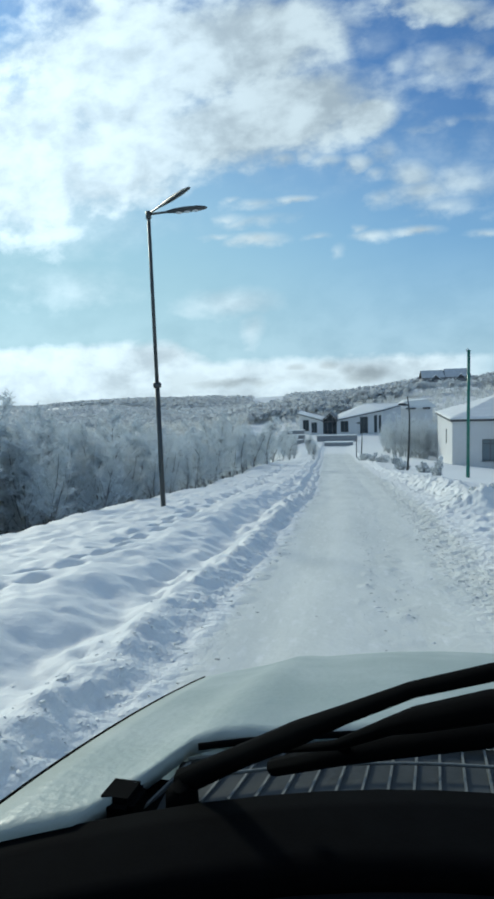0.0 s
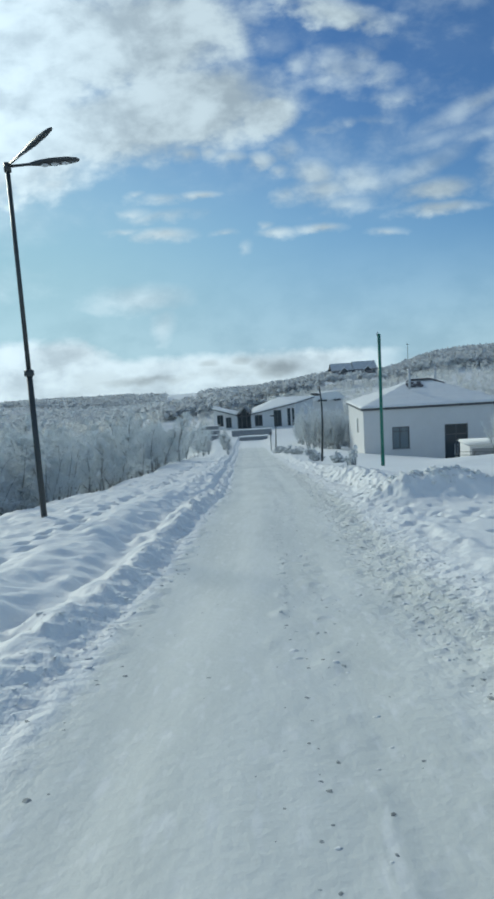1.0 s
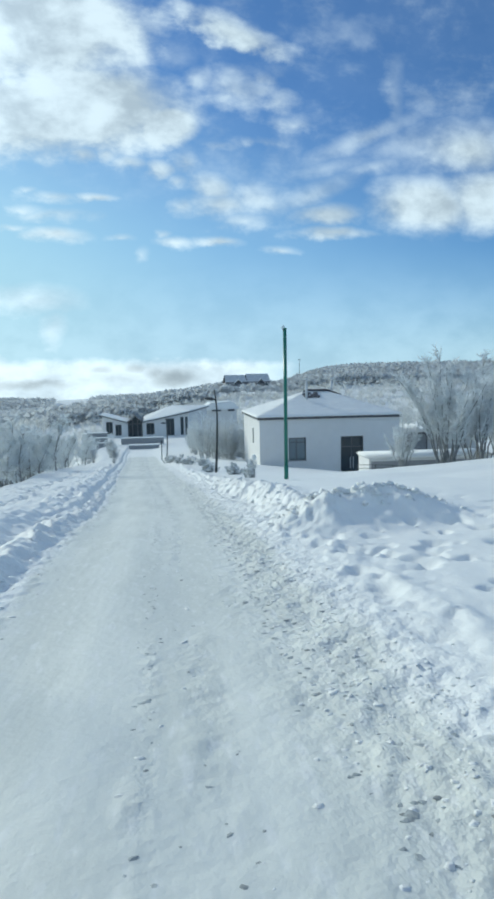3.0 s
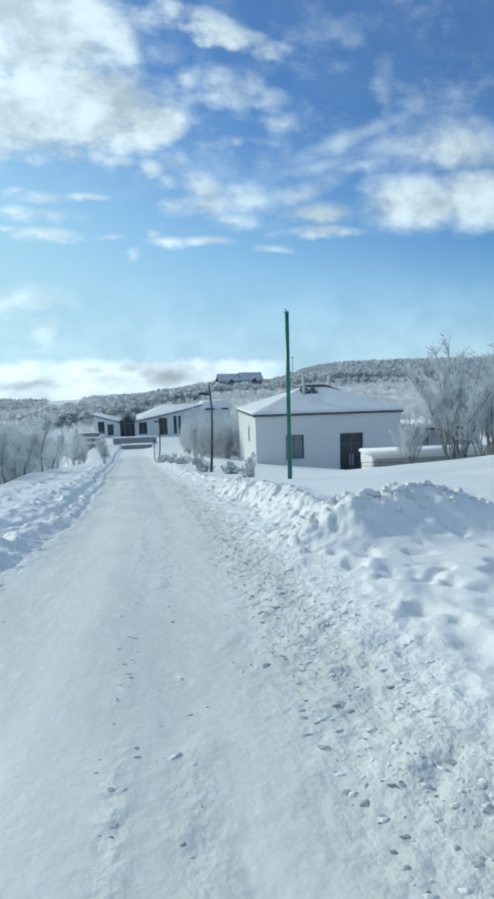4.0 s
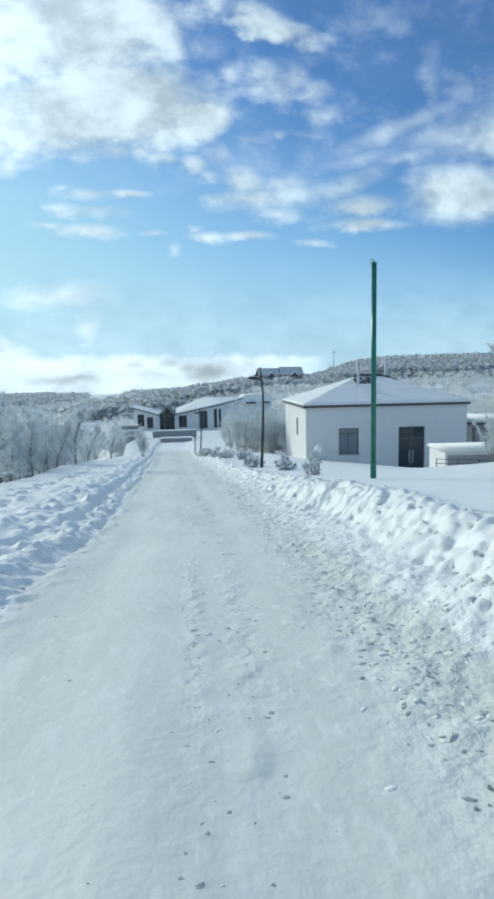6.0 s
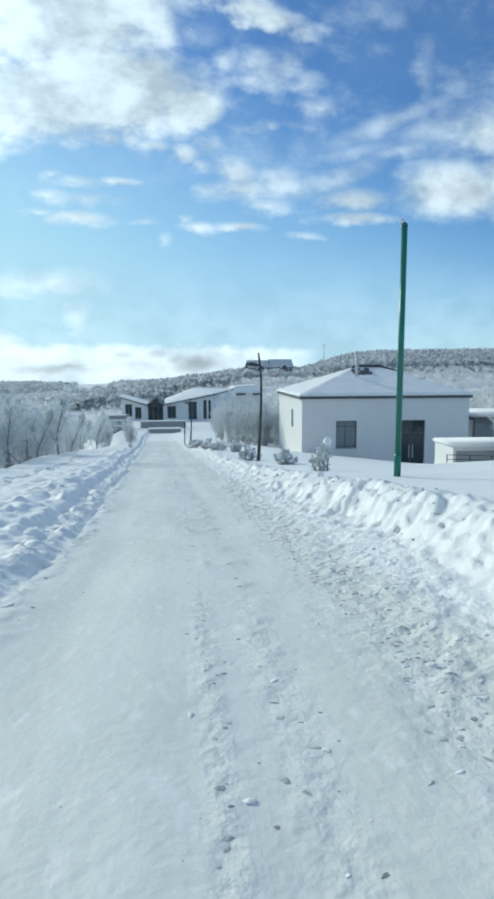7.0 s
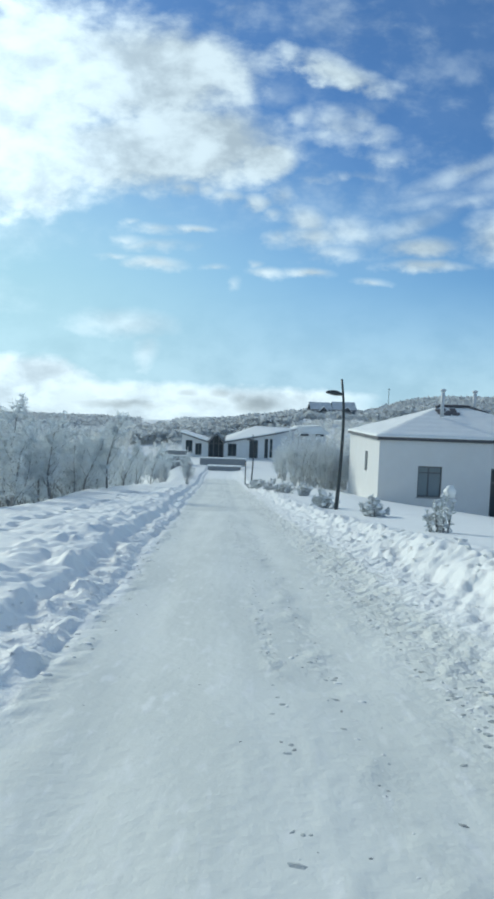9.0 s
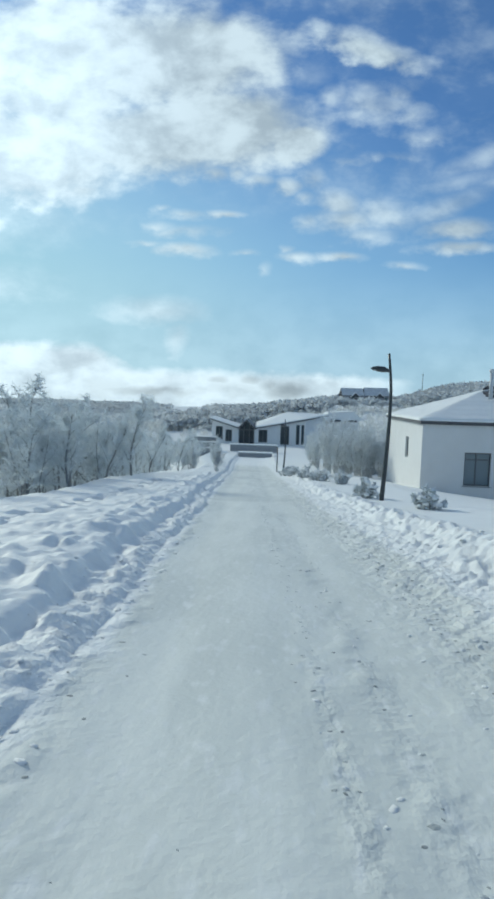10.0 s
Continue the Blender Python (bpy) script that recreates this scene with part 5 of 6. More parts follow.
def build_street_lamp():
    p = new("street_lamp")
    x, y = -4.0, 14.76
    z = hz(x, y)
    p.location = (x, y, z)
    H = 5.68 - z
    m = 2.23 - z
    tube("pole", [(0, 0, -0.5), (0, 0, m)], [0.054, 0.050], LAMPMETAL, p, 16)
    tube("collar", [(0, 0, m - 0.06), (0, 0, m - 0.04), (0, 0, m + 0.04), (0, 0, m + 0.06)], [0.06, 0.085, 0.085, 0.05], LAMPMETAL, p, 16)
    tube("upper_pole", [(0, 0, m + 0.05), (0, 0, H)], [0.040, 0.036], LAMPMETAL, p, 16)
    tube("bracket", [(0, 0, H - 0.08), (0, 0, H + 0.06)], [0.06, 0.06], LAMPMETAL, p, 12)
    lamp_head(p, (0, 0, H), (1.22, 0.05, H + 0.05), 0.26)
    lamp_head(p, (0, 0, H + 0.01), (1.25, -1.3, H + 0.0), 0.10)
    tagged(p, "tall dark street lamp with two flat lamp heads", "street lamp", "street lamps")


build_street_lamp()


def build_curved_lamp(x, y, H, mirror=1):
    z = hz(x, y)
    p = new("curved_lamp")
    p.location = (x, y, z)
    n = 14
    pts = [(mirror * (0.15 * math.sin(2.09 * k / n) - 0.55 * max(0, k / n - 0.75) ** 1.3), 0, -0.4 + (H + 0.4) * k / n) for k in range(n + 1)]
    tube("pole", pts, [0.072 - 0.038 * k / n for k in range(n + 1)], LAMPMETAL, p, 14)
    hx, hz0 = (pts[12][0] + pts[13][0]) / 2, (pts[12][2] + pts[13][2]) / 2 + 0.04
    lamp_head(p, (hx, 0, hz0 - 0.05), (hx - mirror * 0.58, -0.1, hz0 + 0.02), 0.34, leaf=True)
    return tagged(p, "dark curved street lamp with a leaf-shaped head", "street lamp", "curved street lamps")


build_curved_lamp(3.02, 37.2, 4.25)
build_curved_lamp(0.72, 65.9, 4.1)

def build_short_post(x, y, H):
    p = new("short_post")
    p.location = (x, y, hz(x, y))
    tube("post", [(0, 0, -0.3), (0, 0, H)], [0.05, 0.045], LAMPMETAL, p, 10)
    tube("cap", [(0, 0, H), (0, 0, H + 0.05), (0, 0, H + 0.08)], [0.07, 0.07, 0.03], LAMPMETAL, p, 10)
    tagged(p, "short dark metal post beside the road", "post")


build_short_post(0.26, 68.0, 2.0)


def build_green_post():
    p = new("green_post")
    x, y = 4.15, 25.24
    z = hz(x, y)
    p.location = (x, y, z)
    H = 3.12 - z
    tube("post", [(0, 0, 0.42), (0, 0, H)], [0.058, 0.054], POSTGREEN, p, 20, "gloss green painted pipe")
    tube("sleeve", [(0, 0, -0.5), (0, 0, 0.40), (0, 0, 0.44)], [0.066, 0.066, 0.059], POSTGREEN, p, 20)
    tube("cap", [(0, 0, H), (0, 0, H + 0.03), (0, 0, H + 0.05)], [0.06, 0.06, 0.03], POSTGREEN, p, 16)
    tube("hook", [(-0.05, 0, H - 0.02), (-0.09, -0.02, H + 0.06), (-0.05, -0.02, H + 0.11), (0.0, 0, H + 0.05)], [0.018] * 4, PIPE, p, 8, "small pale ring at the top")
    tagged(p, "tall bare green metal post standing in snow", "post")


build_green_post()


# ---------------------------------------------------------------- shrubs
def build_shrub(x, y, tall, wide, seed, ball=False):
    rnd = random.Random(seed)
    e = new("shrub")
    e.location = (x, y, hz(x, y))
    sv, sf, nv, nf, tops = [], [], [], [], []
    for _ in range(16 if not ball else 10):
        a = rnd.uniform(0, 6.283)
        o = rnd.uniform(0.15, 1.1) if not ball else rnd.uniform(0.15, 1.0)
        top = Vector((math.cos(a) * wide * o, math.sin(a) * wide * o, tall * rnd.uniform(0.4, 1.0) * (1.1 - 0.55 * o)))
        foot = Vector((top.x * 0.55, top.y * 0.55, -0.1))
        midp = Vector((top.x * 0.8, top.y * 0.8, top.z * 0.5 + tall * 0.04))
        tops.append(top)
        tube_into(sv, sf, [foot, midp, top], [0.022, 0.016, 0.008], 4, False)
        for _k in range(80 if not ball else 46):
            f = rnd.uniform(0.12, 1.05)
            q = midp.lerp(top, (f - 0.5) * 2) if f > 0.5 else foot.lerp(midp, f * 2)
            d = Vector((rnd.gauss(0, 1), rnd.gauss(0, 1), rnd.gauss(0.4, 0.7))).normalized() * rnd.uniform(0.04, 0.12)
            tube_into(nv, nf, [q, q + d * 0.6, q + d], [0.012, 0.016, 0.004], 4, False)
    mesh_object("stems", sv, sf, BARK, e)
    mesh_object("foliage", nv, nf, NEEDLE, e)
    for _ in range(18):
        a, o = rnd.uniform(0, 6.283), rnd.uniform(0, 1.05)
        c = (math.cos(a) * wide * o, math.sin(a) * wide * o, tall * (0.95 - 0.45 * o) * rnd.uniform(0.25, 1.0))
        if ball:
            c = tuple(rnd.choice(tops) * rnd.uniform(0.4, 1.0))
        if ball and _ == 0:
            c = (0.12, 0, tall * 0.84)
        s = wide * rnd.uniform(0.11, 0.2) * (1.75 if ball and _ == 0 else 0.8 if ball else 1)
        bm = bmesh.new()
        r = bmesh.ops.create_icosphere(bm, subdivisions=2, radius=s, matrix=Matrix.Translation(c) @ Matrix.Diagonal((1, 1, 0.62 if not ball else 0.85, 1)))
        for v in r["verts"]:
            v.co += (v.co - Vector(c)).normalized() * s * (0.6 * noise.noise(v.co * 7) + 0.45 * noise.noise(v.co * 17))
        part("snow_clump", bm, SNOW, e, "", True)
    tagged(e, "small evergreen shrub laden with clumps of snow", "shrub", "snowy shrubs")


for k, (x, y, t, w, b) in enumerate(((3.6, 28.9, 0.92, 0.36, True), (3.66, 34.4, 0.6, 0.42, False), (2.75, 38.2, 0.7, 0.5, False), (2.3, 49.0, 0.75, 0.65, False),
                                     (1.75, 51.5, 0.75, 0.65, False), (1.2, 55.0, 0.65, 0.55, False), (2.9, 46.5, 0.7, 0.55, False), (0.8, 58.5, 0.6, 0.5, False), (1.2, 61.0, 0.6, 0.5, False))):
    build_shrub(x, y, t, w, 100 + k, b)


# ---------------------------------------------------------------- broken lumps of snow thrown up by the plough
def lump_mesh(seed):
    bm = bmesh.new()
    bmesh.ops.create_icosphere(bm, subdivisions=3, radius=1.0)
    off = Vector((seed * 3.7, seed * 1.9, seed * 5.3))
    for v in bm.verts:
        d = v.co.normalized()
        k = 1 + 0.6 * noise.noise(d * 1.5 + off) + 0.4 * noise.noise(d * 3.3 + off) + 0.22 * noise.noise(d * 7.5 + off)
        v.co = Vector((d.x * k * 1.15, d.y * k * 0.95, max(d.z * k * 0.72, -0.45)))
    for f in bm.faces:
        f.smooth = True
    me = bpy.data.meshes.new("snow_lump")
    bm.to_mesh(me)
    bm.free()
    me.materials.append(SNOW)
    return me


def build_lumps():
    rnd = random.Random(31)
    shapes = [lump_mesh(k) for k in range(1, 7)]
    spots = [(rnd.uniform(2.0, 5.0), 16.38 + rnd.gauss(0, 0.13), 0.016 + 0.06 * rnd.random() ** 3) for _ in range(105)]
    for _ in range(70):
        y = 17 + 15 * rnd.random() ** 1.4
        spots.append((float(np.interp(y, RIGHT_Y, RIGHT_X)) + 1.55 + rnd.gauss(0, 0.22), y, 0.016 + 0.04 * rnd.random() ** 3))
    for x, y, s in spots:
        ob = new("snow_lump", rnd.choice(shapes))
        ob.matrix_world = Matrix.Translation((x, y, hz(x, y) + s * 0.02)) @ Matrix.Rotation(rnd.uniform(0, 6.28), 4, "Z") @ Matrix.Rotation(rnd.gauss(0, 0.25), 4, "X") @ Matrix.Diagonal((s, s, s, 1))
        tagged(ob, "broken lump of ploughed snow lying on the snow bank", "snow lump", "lumps of ploughed snow")


build_lumps()


# ---------------------------------------------------------------- loose snow, grit and painted crumb shade on the ground
def build_clods():
    rnd = random.Random(12)
    for name, mat, lab, count in (("snow_clods", CLOD, "loose broken lumps of snow along the ploughed edges", 9000), ("grit_shade_specks", GRITSHADE, "dark specks of grit and painted crumb shadow on the packed snow", 1500),
                                  ("shaded_chunks", CHUNKSHADE, "chunks of snow and ice lying on the road, their shade put into the grey", 620)):
        vs, fs, spots = [], [], []
        for _ in range(count):
            y = 3.5 + 50 * rnd.random() ** 1.6
            if name == "shaded_chunks":
                if _ % 4 == 0:
                    y = rnd.uniform(8, 40)
                    mid = (np.interp(y, LEFT_Y, LEFT_X) + np.interp(y, RIGHT_Y, RIGHT_X)) / 2 + 0.26
                    x, s = mid + rnd.choice((rnd.gauss(0, 0.04), rnd.gauss(0, 0.04), rnd.gauss(0.34, 0.07))), 0.009 + 0.013 * rnd.random() ** 2
                elif _ % 4 == 1:
                    y = rnd.uniform(9, 22)
                    x, s = np.interp(y, RIGHT_Y, RIGHT_X) + rnd.gauss(0.16, 0.12), 0.012 + 0.016 * rnd.random() ** 2
                else:
                    y = 9 + 32 * rnd.random() ** 1.3
                    x, s = np.interp(y, RIGHT_Y, RIGHT_X) + abs(rnd.gauss(0.05, 0.38)), 0.009 + 0.014 * rnd.random() ** 2.5
            elif name == "grit_shade_specks":
                edge, mid = np.interp(y, RIGHT_Y, RIGHT_X), (np.interp(y, LEFT_Y, LEFT_X) + np.interp(y, RIGHT_Y, RIGHT_X)) / 2 + 0.28
                kind = rnd.random()
                if kind < 0.22:
                    x, s = mid + rnd.choice((rnd.gauss(0, 0.05), rnd.gauss(0.32, 0.1))), 0.006 + 0.008 * rnd.random() ** 2
                elif kind < 0.78:
                    x, s = edge + abs(rnd.gauss(0.05, 0.22)), 0.006 + 0.010 * rnd.random() ** 2
                elif kind < 0.9:
                    x, s = np.interp(y, LEFT_Y, LEFT_X) + abs(rnd.gauss(0.05, 0.2)), 0.006 + 0.012 * rnd.random() ** 2
                else:
                    x, s = rnd.uniform(-1.0, 0.8), 0.004 + 0.008 * rnd.random() ** 4
            else:
                q = rnd.random()
                if q > 0.965:
                    x = (np.interp(y, LEFT_Y, LEFT_X) + np.interp(y, RIGHT_Y, RIGHT_X)) / 2 + 0.28 + rnd.choice((rnd.gauss(0, 0.05), rnd.gauss(0.32, 0.1)))
                elif q < 0.22:
                    x = np.interp(y, LEFT_Y, LEFT_X) - abs(rnd.gauss(0.2, 0.25))
                elif q < 0.84:
                    x = np.interp(y, RIGHT_Y, RIGHT_X) + abs(rnd.gauss(0.5, 0.42 if y > 15 else 0.2))
                elif q < 0.94:
                    x = np.interp(y, RIGHT_Y, RIGHT_X) + abs(rnd.gauss(0.35, 0.3))
                else:
                    x, y = rnd.gauss(3.2, 1.0), rnd.gauss(16.1, 0.5)
                s = 0.005 + 0.020 * rnd.random() ** 3
                if _ % 16 == 0 and 0.22 < q < 0.93 and y > 8:
                    x = np.interp(y, RIGHT_Y, RIGHT_X) + rnd.gauss(0.2, 0.28)
                    s = rnd.uniform(0.010, 0.022)
                elif _ % 60 == 1 and y > 8:
                    x = np.interp(y, LEFT_Y, LEFT_X) + rnd.gauss(0.05, 0.1)
                    s = rnd.uniform(0.012, 0.035)
            spots.append((float(x), y, s))
        zz = height(np.array([p[0] for p in spots]), np.array([p[1] for p in spots]))
        for (x, y, s), z in zip(spots, zz):
            b = len(vs)
            flat = rnd.uniform(0.25, 0.55)
            a0, long, turn = rnd.uniform(0, 6.28), rnd.uniform(1.0, 1.7), rnd.gauss(0, 0.5)
            ct, st = math.cos(turn), math.sin(turn)
            rad = [s * rnd.uniform(0.7, 1.3) for _ in range(5)]
            for lvl, k in ((-0.6, 1.0), (0.25, 0.95)):
                for i in range(5):
                    t = a0 + i * 1.2566
                    px, py = math.cos(t) * rad[i] * k * long, math.sin(t) * rad[i] * k / long ** 0.5
                    vs.append((x + px * ct - py * st, y + px * st + py * ct, z + s * flat * (lvl + rnd.uniform(-0.35, 0.35))))
            vs.append((x + rnd.uniform(-0.5, 0.5) * s, y, z + s * flat * 0.7))
            for i in range(5):
                j = (i + 1) % 5
                fs += [(b + i, b + j, b + 5 + j, b + 5 + i), (b + 5 + i, b + 5 + j, b + 10)]
        tagged(mesh_object(name, vs, fs, mat, None, mat is CLOD), lab, "snow" if mat is CLOD else "ice" if mat is CHUNKSHADE else "grit", kind="stuff")


build_clods()


# ---------------------------------------------------------------- the car from which the drive begins, at its starting place
COWL = material("dusty_cowl_plastic", (0.030, 0.038, 0.040), 0.6, second=(0.06, 0.068, 0.07), scale=14, bump=0.1)
PAINT = material("frosty_pale_paint", (0.36, 0.42, 0.39), 0.42, second=(0.45, 0.50, 0.47), scale=9, amount=0.3, big=(0.33, 0.39, 0.36), big_scale=3, bump=0.15, bump_scale=60)
PLASTIC = material("black_plastic", (0.0018, 0.002, 0.0024), 0.9, second=(0.003, 0.0034, 0.004), scale=30, bump=0.05, bump_scale=200, spec=0.04)
DASH = material("dark_grey_dash", (0.014, 0.017, 0.021), 0.8, second=(0.020, 0.023, 0.028), scale=12, bump=0.03, bump_scale=220, spec=0.06)
SLATGREY = material("dusty_grey_plastic", (0.12, 0.135, 0.135), 0.6, second=(0.19, 0.205, 0.2), scale=25, bump=0.2)
TYRE = material("tyre_rubber", (0.02, 0.02, 0.02), 0.85, second=(0.035, 0.035, 0.035), scale=12)


def cowl_y(x):
    return 0.90 - 0.6 * (x - 0.2) ** 2


def nose_y(x):
    return 1.78 - 0.65 * (x - 0.3) ** 2


def build_car():
    car = new("car")
    car.matrix_world = pose(0.049, 2.934, 0.872, -8.3, 0, -2.4)

    def sheet(name, x0, x1, nx, ny, f, thick, mat, parent, label=""):
        """A curved plate z = f(x, t) over y from its near to its far edge, with thickness."""
        vs, fs = [], []
        for side in (0, 1):
            for j in range(ny + 1):
                for i in range(nx + 1):
                    x = x0 + (x1 - x0) * i / nx
                    y, z = f(x, j / ny)
                    vs.append((x, y, z - side * thick))
        n, off = nx + 1, (nx + 1) * (ny + 1)
        for j in range(ny):
            for i in range(nx):
                a = j * n + i
                fs += [(a, a + 1, a + n + 1, a + n), (off + a, off + a + n, off + a + n + 1, off + a + 1)]
        for i in range(nx):
            fs += [(i, off + i, off + i + 1, i + 1), (ny * n + i, ny * n + i + 1, off + ny * n + i + 1, off + ny * n + i)]
        for j in range(ny):
            fs += [(j * n, (j + 1) * n, off + (j + 1) * n, off + j * n), (j * n + nx, off + j * n + nx, off + (j + 1) * n + nx, (j + 1) * n + nx)]
        ob = mesh_object(name, vs, fs, mat, parent, True)
        if label:
            tagged(ob, label)
        return ob

    def bonnet_at(x, t):
        back = cowl_y(x) + 0.012 - 0.15 * min(1, max(0, (-0.27 - x) / 0.05))
        y = back + (nose_y(x) + 0.012 - back) * t
        return y, 0.885 - 0.145 * t ** 1.4 - 0.10 * max(0, abs(x - 0.2) - 0.62) ** 1.5 + 0.012 * math.exp(-((abs(x - 0.2) - 0.42) / 0.05) ** 2)
    sheet("bonnet", -0.44, 0.84, 36, 20, bonnet_at, 0.02, PAINT, car, "pale bonnet dusted with frost")
    for sx, x0, x1 in ((-1, -0.60, -0.446), (1, 0.846, 1.0)):
        def fender(x, t, sx=sx):
            y0, z0 = bonnet_at(max(-0.44, min(0.84, x)), t)
            d = abs(x - (-0.446 if sx < 0 else 0.846))
            return y0 - 0.15 * d, z0 - 0.012 - 0.35 * d - 5.0 * d * d
        f = sheet("fender", x0, x1, 6, 16, fender, 0.02, PAINT, car)
        xo = x0 if sx < 0 else x1
        part("side_panel", box((min(xo, xo + 0.03 * -sx), 0.62, 0.28), (max(xo, xo + 0.03 * -sx), 1.42, 0.58), 0.01), PAINT, car)
        w = new("wheel")
        w.parent = car
        w.location = (xo - sx * 0.12, 1.02, 0.29)
        vs, fs = [], []
        tube_into(vs, fs, [(-0.09, 0, 0), (-0.075, 0, 0), (0.075, 0, 0), (0.09, 0, 0)], [0.25, 0.29, 0.29, 0.25], 28)
        mesh_object("tyre", vs, fs, TYRE, w, True)
        vs, fs = [], []
        tube_into(vs, fs, [(-0.094, 0, 0), (0.094, 0, 0)], [0.18, 0.18], 24)
        mesh_object("rim", vs, fs, PIPE, w)
    part("bumper", box((-0.6, 1.50, 0.25), (1.0, 1.62, 0.55), 0.04), PAINT, car)
    # cowl grille under the windscreen
    g = sheet("cowl_grille", -0.27, 0.92, 30, 4, lambda x, t: (cowl_y(x) - 0.125 + 0.125 * t, 0.852 + 0.018 * t), 0.01, COWL, car, "dark ventilation grille below the windscreen")
    for k in range(39):
        x = -0.255 + 0.0305 * k
        y = cowl_y(x)
        s = part("slat", box((-0.0017, -0.108, 0), (0.0017, -0.008, 0.006)), SLATGREY, g)
        s.matrix_local = pose(x, y, 0.868, 8, 0, -math.degrees(math.atan(-1.2 * (x - 0.2))) * 0.6)
    part("cowl_filler", box((-0.33, 0.52, 0.80), (-0.262, 0.75, 0.858), 0.008), PLASTIC, car)
    for dy in (-0.06, -0.006):
        tube("rail", [(-0.26 + 0.058 * k, cowl_y(-0.26 + 0.058 * k) + dy, 0.874 + 0.14 * (dy + 0.1) * 0.1) for k in range(21)], [0.0022] * 21, SLATGREY, g, 6)
    tube("seal", [(-0.25 + 0.05 * k, cowl_y(-0.25 + 0.05 * k) + 0.004, 0.886) for k in range(22)], [0.005] * 22, PLASTIC, car, 8, "black rubber seal")
    tube("trim_line", [(-0.443, bonnet_at(-0.44, k / 12)[0], bonnet_at(-0.44, k / 12)[1] - 0.002) for k in range(13)], [0.0035] * 13, PLASTIC, car, 6)

    def wiper(dx):
        w = new("wiper")
        w.parent = car
        w.location = (dx, 0, -0.012)
        part("pivot", box((-0.335, 0.635, 0.845), (-0.285, 0.69, 0.898), 0.008), PLASTIC, w)
        tube("pivot_cap", [(-0.24, 0.69, 0.85), (-0.24, 0.685, 0.89), (-0.24, 0.68, 0.9)], [0.022, 0.02, 0.01], PLASTIC, w, 14)
        tube("arm", [(-0.245, 0.70, 0.893), (-0.205, 0.69, 0.918), (-0.15, 0.635, 0.968), (-0.076, 0.541, 1.041), (-0.03, 0.485, 1.085), (0.021, 0.421, 1.133), (0.068, 0.385, 1.161), (0.13, 0.36, 1.175), (0.20, 0.36, 1.170)],
             [0.016, 0.014, 0.012, 0.011, 0.0075, 0.0055, 0.0055, 0.007, 0.009], PLASTIC, w, 8)
        tube("bridge", [(-0.10, 0.60, 0.995), (-0.041, 0.562, 1.024), (0.006, 0.499, 1.073), (0.028, 0.479, 1.089), (0.076, 0.436, 1.121), (0.20, 0.37, 1.165), (0.33, 0.36, 1.165), (0.42, 0.385, 1.14)],
             [0.003, 0.005, 0.007, 0.010, 0.011, 0.014, 0.010, 0.004], PLASTIC, w, 8)
        tube("blade", [(-0.124, 0.676, 0.937), (-0.038, 0.591, 1.002), (0.016, 0.544, 1.038), (0.085, 0.491, 1.079), (0.25, 0.42, 1.125), (0.44, 0.40, 1.13)],
             [0.010, 0.0105, 0.011, 0.011, 0.010, 0.008], PLASTIC, w, 8, "black rubber wiper blade")
        for q, r in (((-0.041, 0.562, 1.024), (-0.03, 0.588, 1.006)), ((0.076, 0.436, 1.121), (0.095, 0.486, 1.083)), ((0.33, 0.36, 1.165), (0.33, 0.41, 1.128))):
            tube("claw", [q, r], [0.005, 0.006], PLASTIC, w, 6)
    wiper(0.0)
    wiper(0.56)
    # dashboard
    sheet("dash_ledge", -0.62, 1.02, 24, 4, lambda x, t: (cowl_y(x) - 0.27 + 0.135 * t, 0.872 + 0.008 * t), 0.03, PLASTIC, car, "matt black ledge under the windscreen")
    d = sheet("dashboard", -0.66, 1.06, 24, 14, lambda x, t: (0.16 + (cowl_y(x) - 0.275 - 0.16) * t, 0.70 + 0.155 * min(1, t * 1.6) ** 0.5), 0.05, DASH, car, "dark grey moulded dashboard top")
    tube("vent_slot", [(-0.05 + 0.05 * k, cowl_y(-0.05 + 0.05 * k) - 0.30, 0.852) for k in range(12)], [0.006] * 12, PLASTIC, d, 6, "long black demister slot")
    sheet("instrument_hood", 0.26, 0.70, 16, 10, lambda x, t: (0.18 + 0.22 * t, 0.86 + 0.14 * (1 - ((x - 0.48) / 0.23) ** 4) * (1 - 0.5 * t ** 3)), 0.03, DASH, car, "rounded hood over the instruments")
    # unseen cabin added to complete the car, shading the dash: roof, pillars, doors, tail
    sheet("roof", -0.58, 0.98, 18, 16, lambda x, t: (0.05 - 1.85 * t, 1.52 + 0.05 * math.sin(math.pi * min(1, t * 1.2)) - 0.10 * abs((x - 0.2) / 0.78) ** 4 - 0.12 * max(0, t - 0.8) ** 1.5), 0.03, PAINT, car, "pale roof panel")
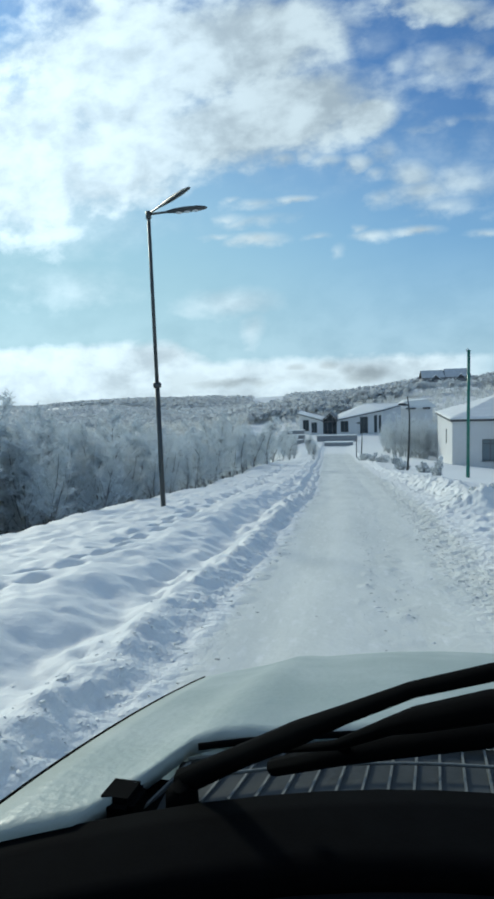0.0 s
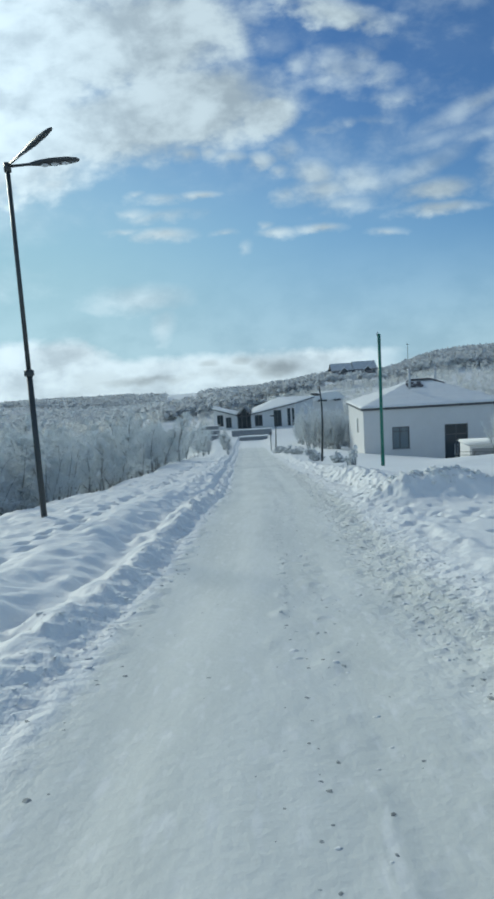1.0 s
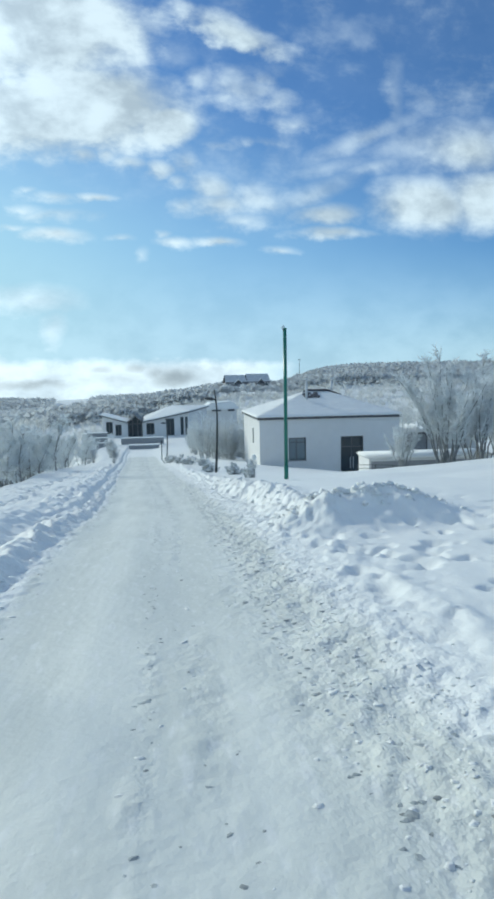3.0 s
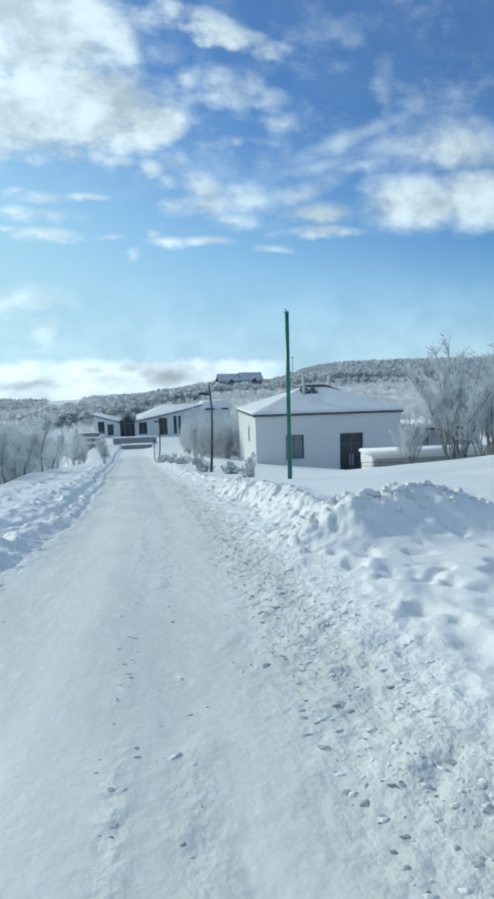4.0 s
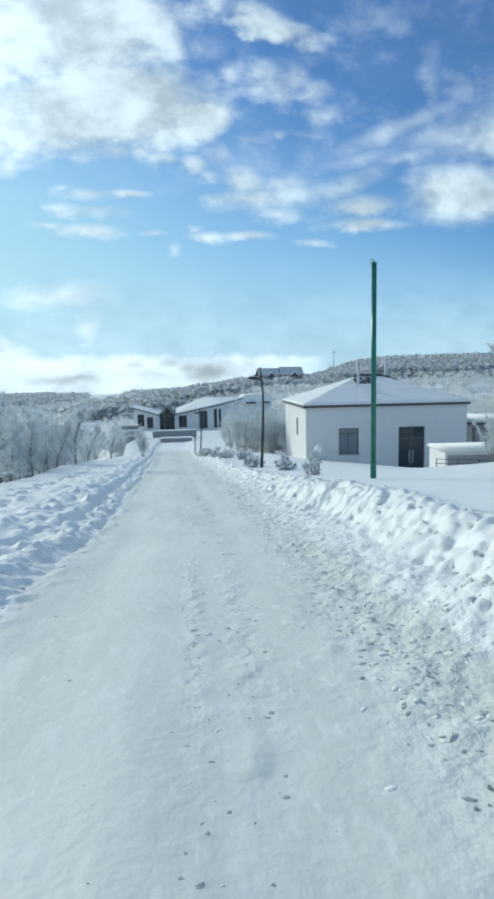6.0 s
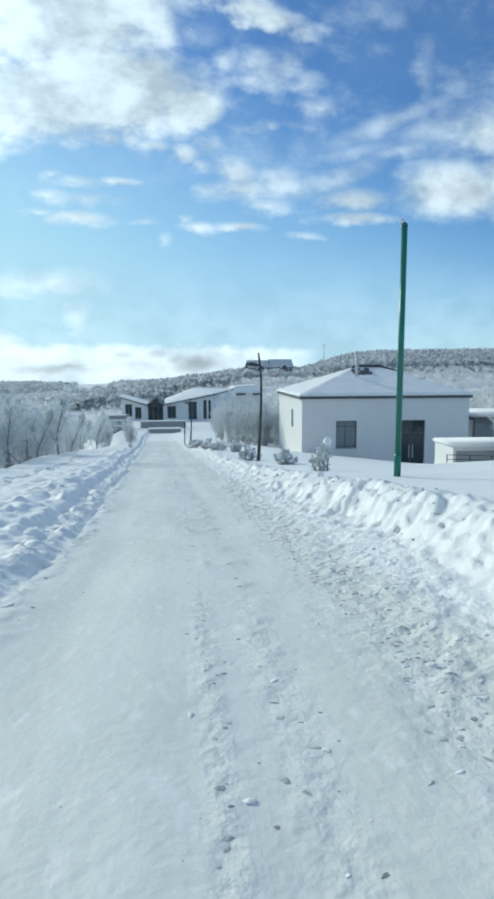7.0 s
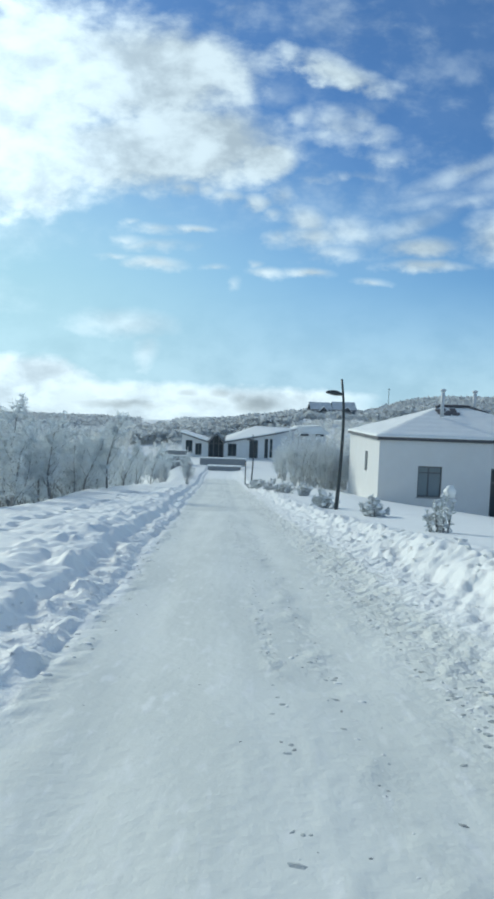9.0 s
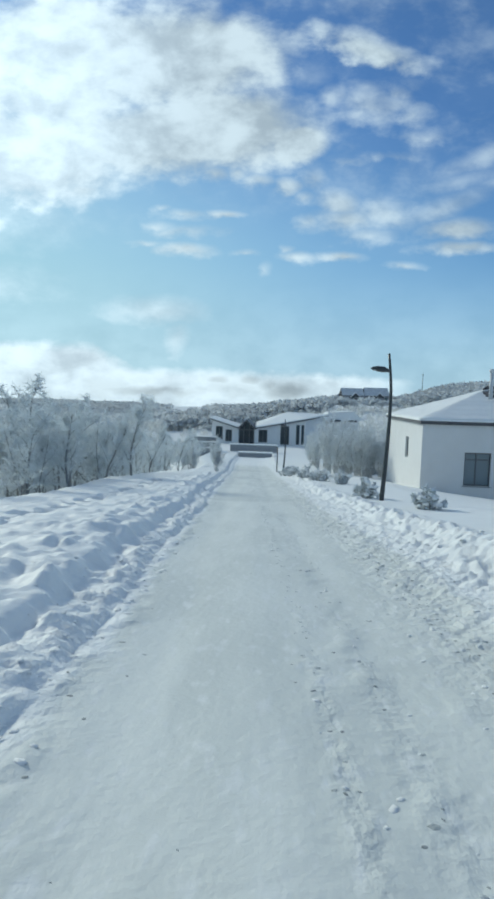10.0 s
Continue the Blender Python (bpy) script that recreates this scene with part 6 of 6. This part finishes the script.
    sheet("headlining", -0.56, 0.96, 10, 8, lambda x, t: (0.04 - 1.8 * t, 1.475 - 0.10 * abs((x - 0.2) / 0.78) ** 4), 0.01, DASH, car, "dark headlining")
    for sx, x0 in ((-1, -0.60), (1, 1.0)):
        tube("pillar", [(x0, 0.52, 0.88), (x0 + 0.01 * sx, 0.38, 1.08), (x0 - 0.03 * sx, 0.20, 1.30), (x0 - 0.06 * sx, 0.03, 1.46)], [0.035, 0.03, 0.03, 0.03], PAINT, car, 10)
        tube("pillar", [(x0, -0.75, 0.86), (x0 - 0.02 * sx, -0.77, 1.2), (x0 - 0.05 * sx, -0.80, 1.43)], [0.045, 0.04, 0.035], PAINT, car, 10)
        tube("pillar", [(x0, -1.80, 0.86), (x0 - 0.02 * sx, -1.77, 1.2), (x0 - 0.06 * sx, -1.72, 1.41)], [0.05, 0.045, 0.04], PAINT, car, 10)
        lo, hi = min(x0, x0 - 0.05 * sx), max(x0, x0 - 0.05 * sx)
        door = part("door", box((lo, -0.74, 0.30), (hi, 0.56, 0.87), 0.02), PAINT, car)
        part("handle", box((x0 - 0.012 if sx < 0 else x0 - 0.003, -0.66, 0.74), (x0 + 0.003 if sx < 0 else x0 + 0.012, -0.50, 0.77), 0.003), PLASTIC, door, "black door handle")
        part("rear_side", box((lo, -1.85, 0.30), (hi, -0.745, 0.87), 0.02), PAINT, car)
        w = new("wheel")
        w.parent = car
        w.location = (x0 - sx * 0.12, -1.35, 0.29)
        vs, fs = [], []
        tube_into(vs, fs, [(-0.09, 0, 0), (-0.075, 0, 0), (0.075, 0, 0), (0.09, 0, 0)], [0.25, 0.29, 0.29, 0.25], 28)
        mesh_object("tyre", vs, fs, TYRE, w, True)
        vs, fs = [], []
        tube_into(vs, fs, [(-0.094, 0, 0), (0.094, 0, 0)], [0.18, 0.18], 24)
        mesh_object("rim", vs, fs, PIPE, w)
    part("tailgate", box((-0.55, -1.90, 0.32), (0.95, -1.84, 0.90), 0.02), PAINT, car)
    part("floor_pan", box((-0.55, -1.82, 0.26), (0.95, 0.60, 0.31), 0.01), PLASTIC, car)
    tagged(car, "pale frosted car with black wipers on the snowy road", "car")


build_car()
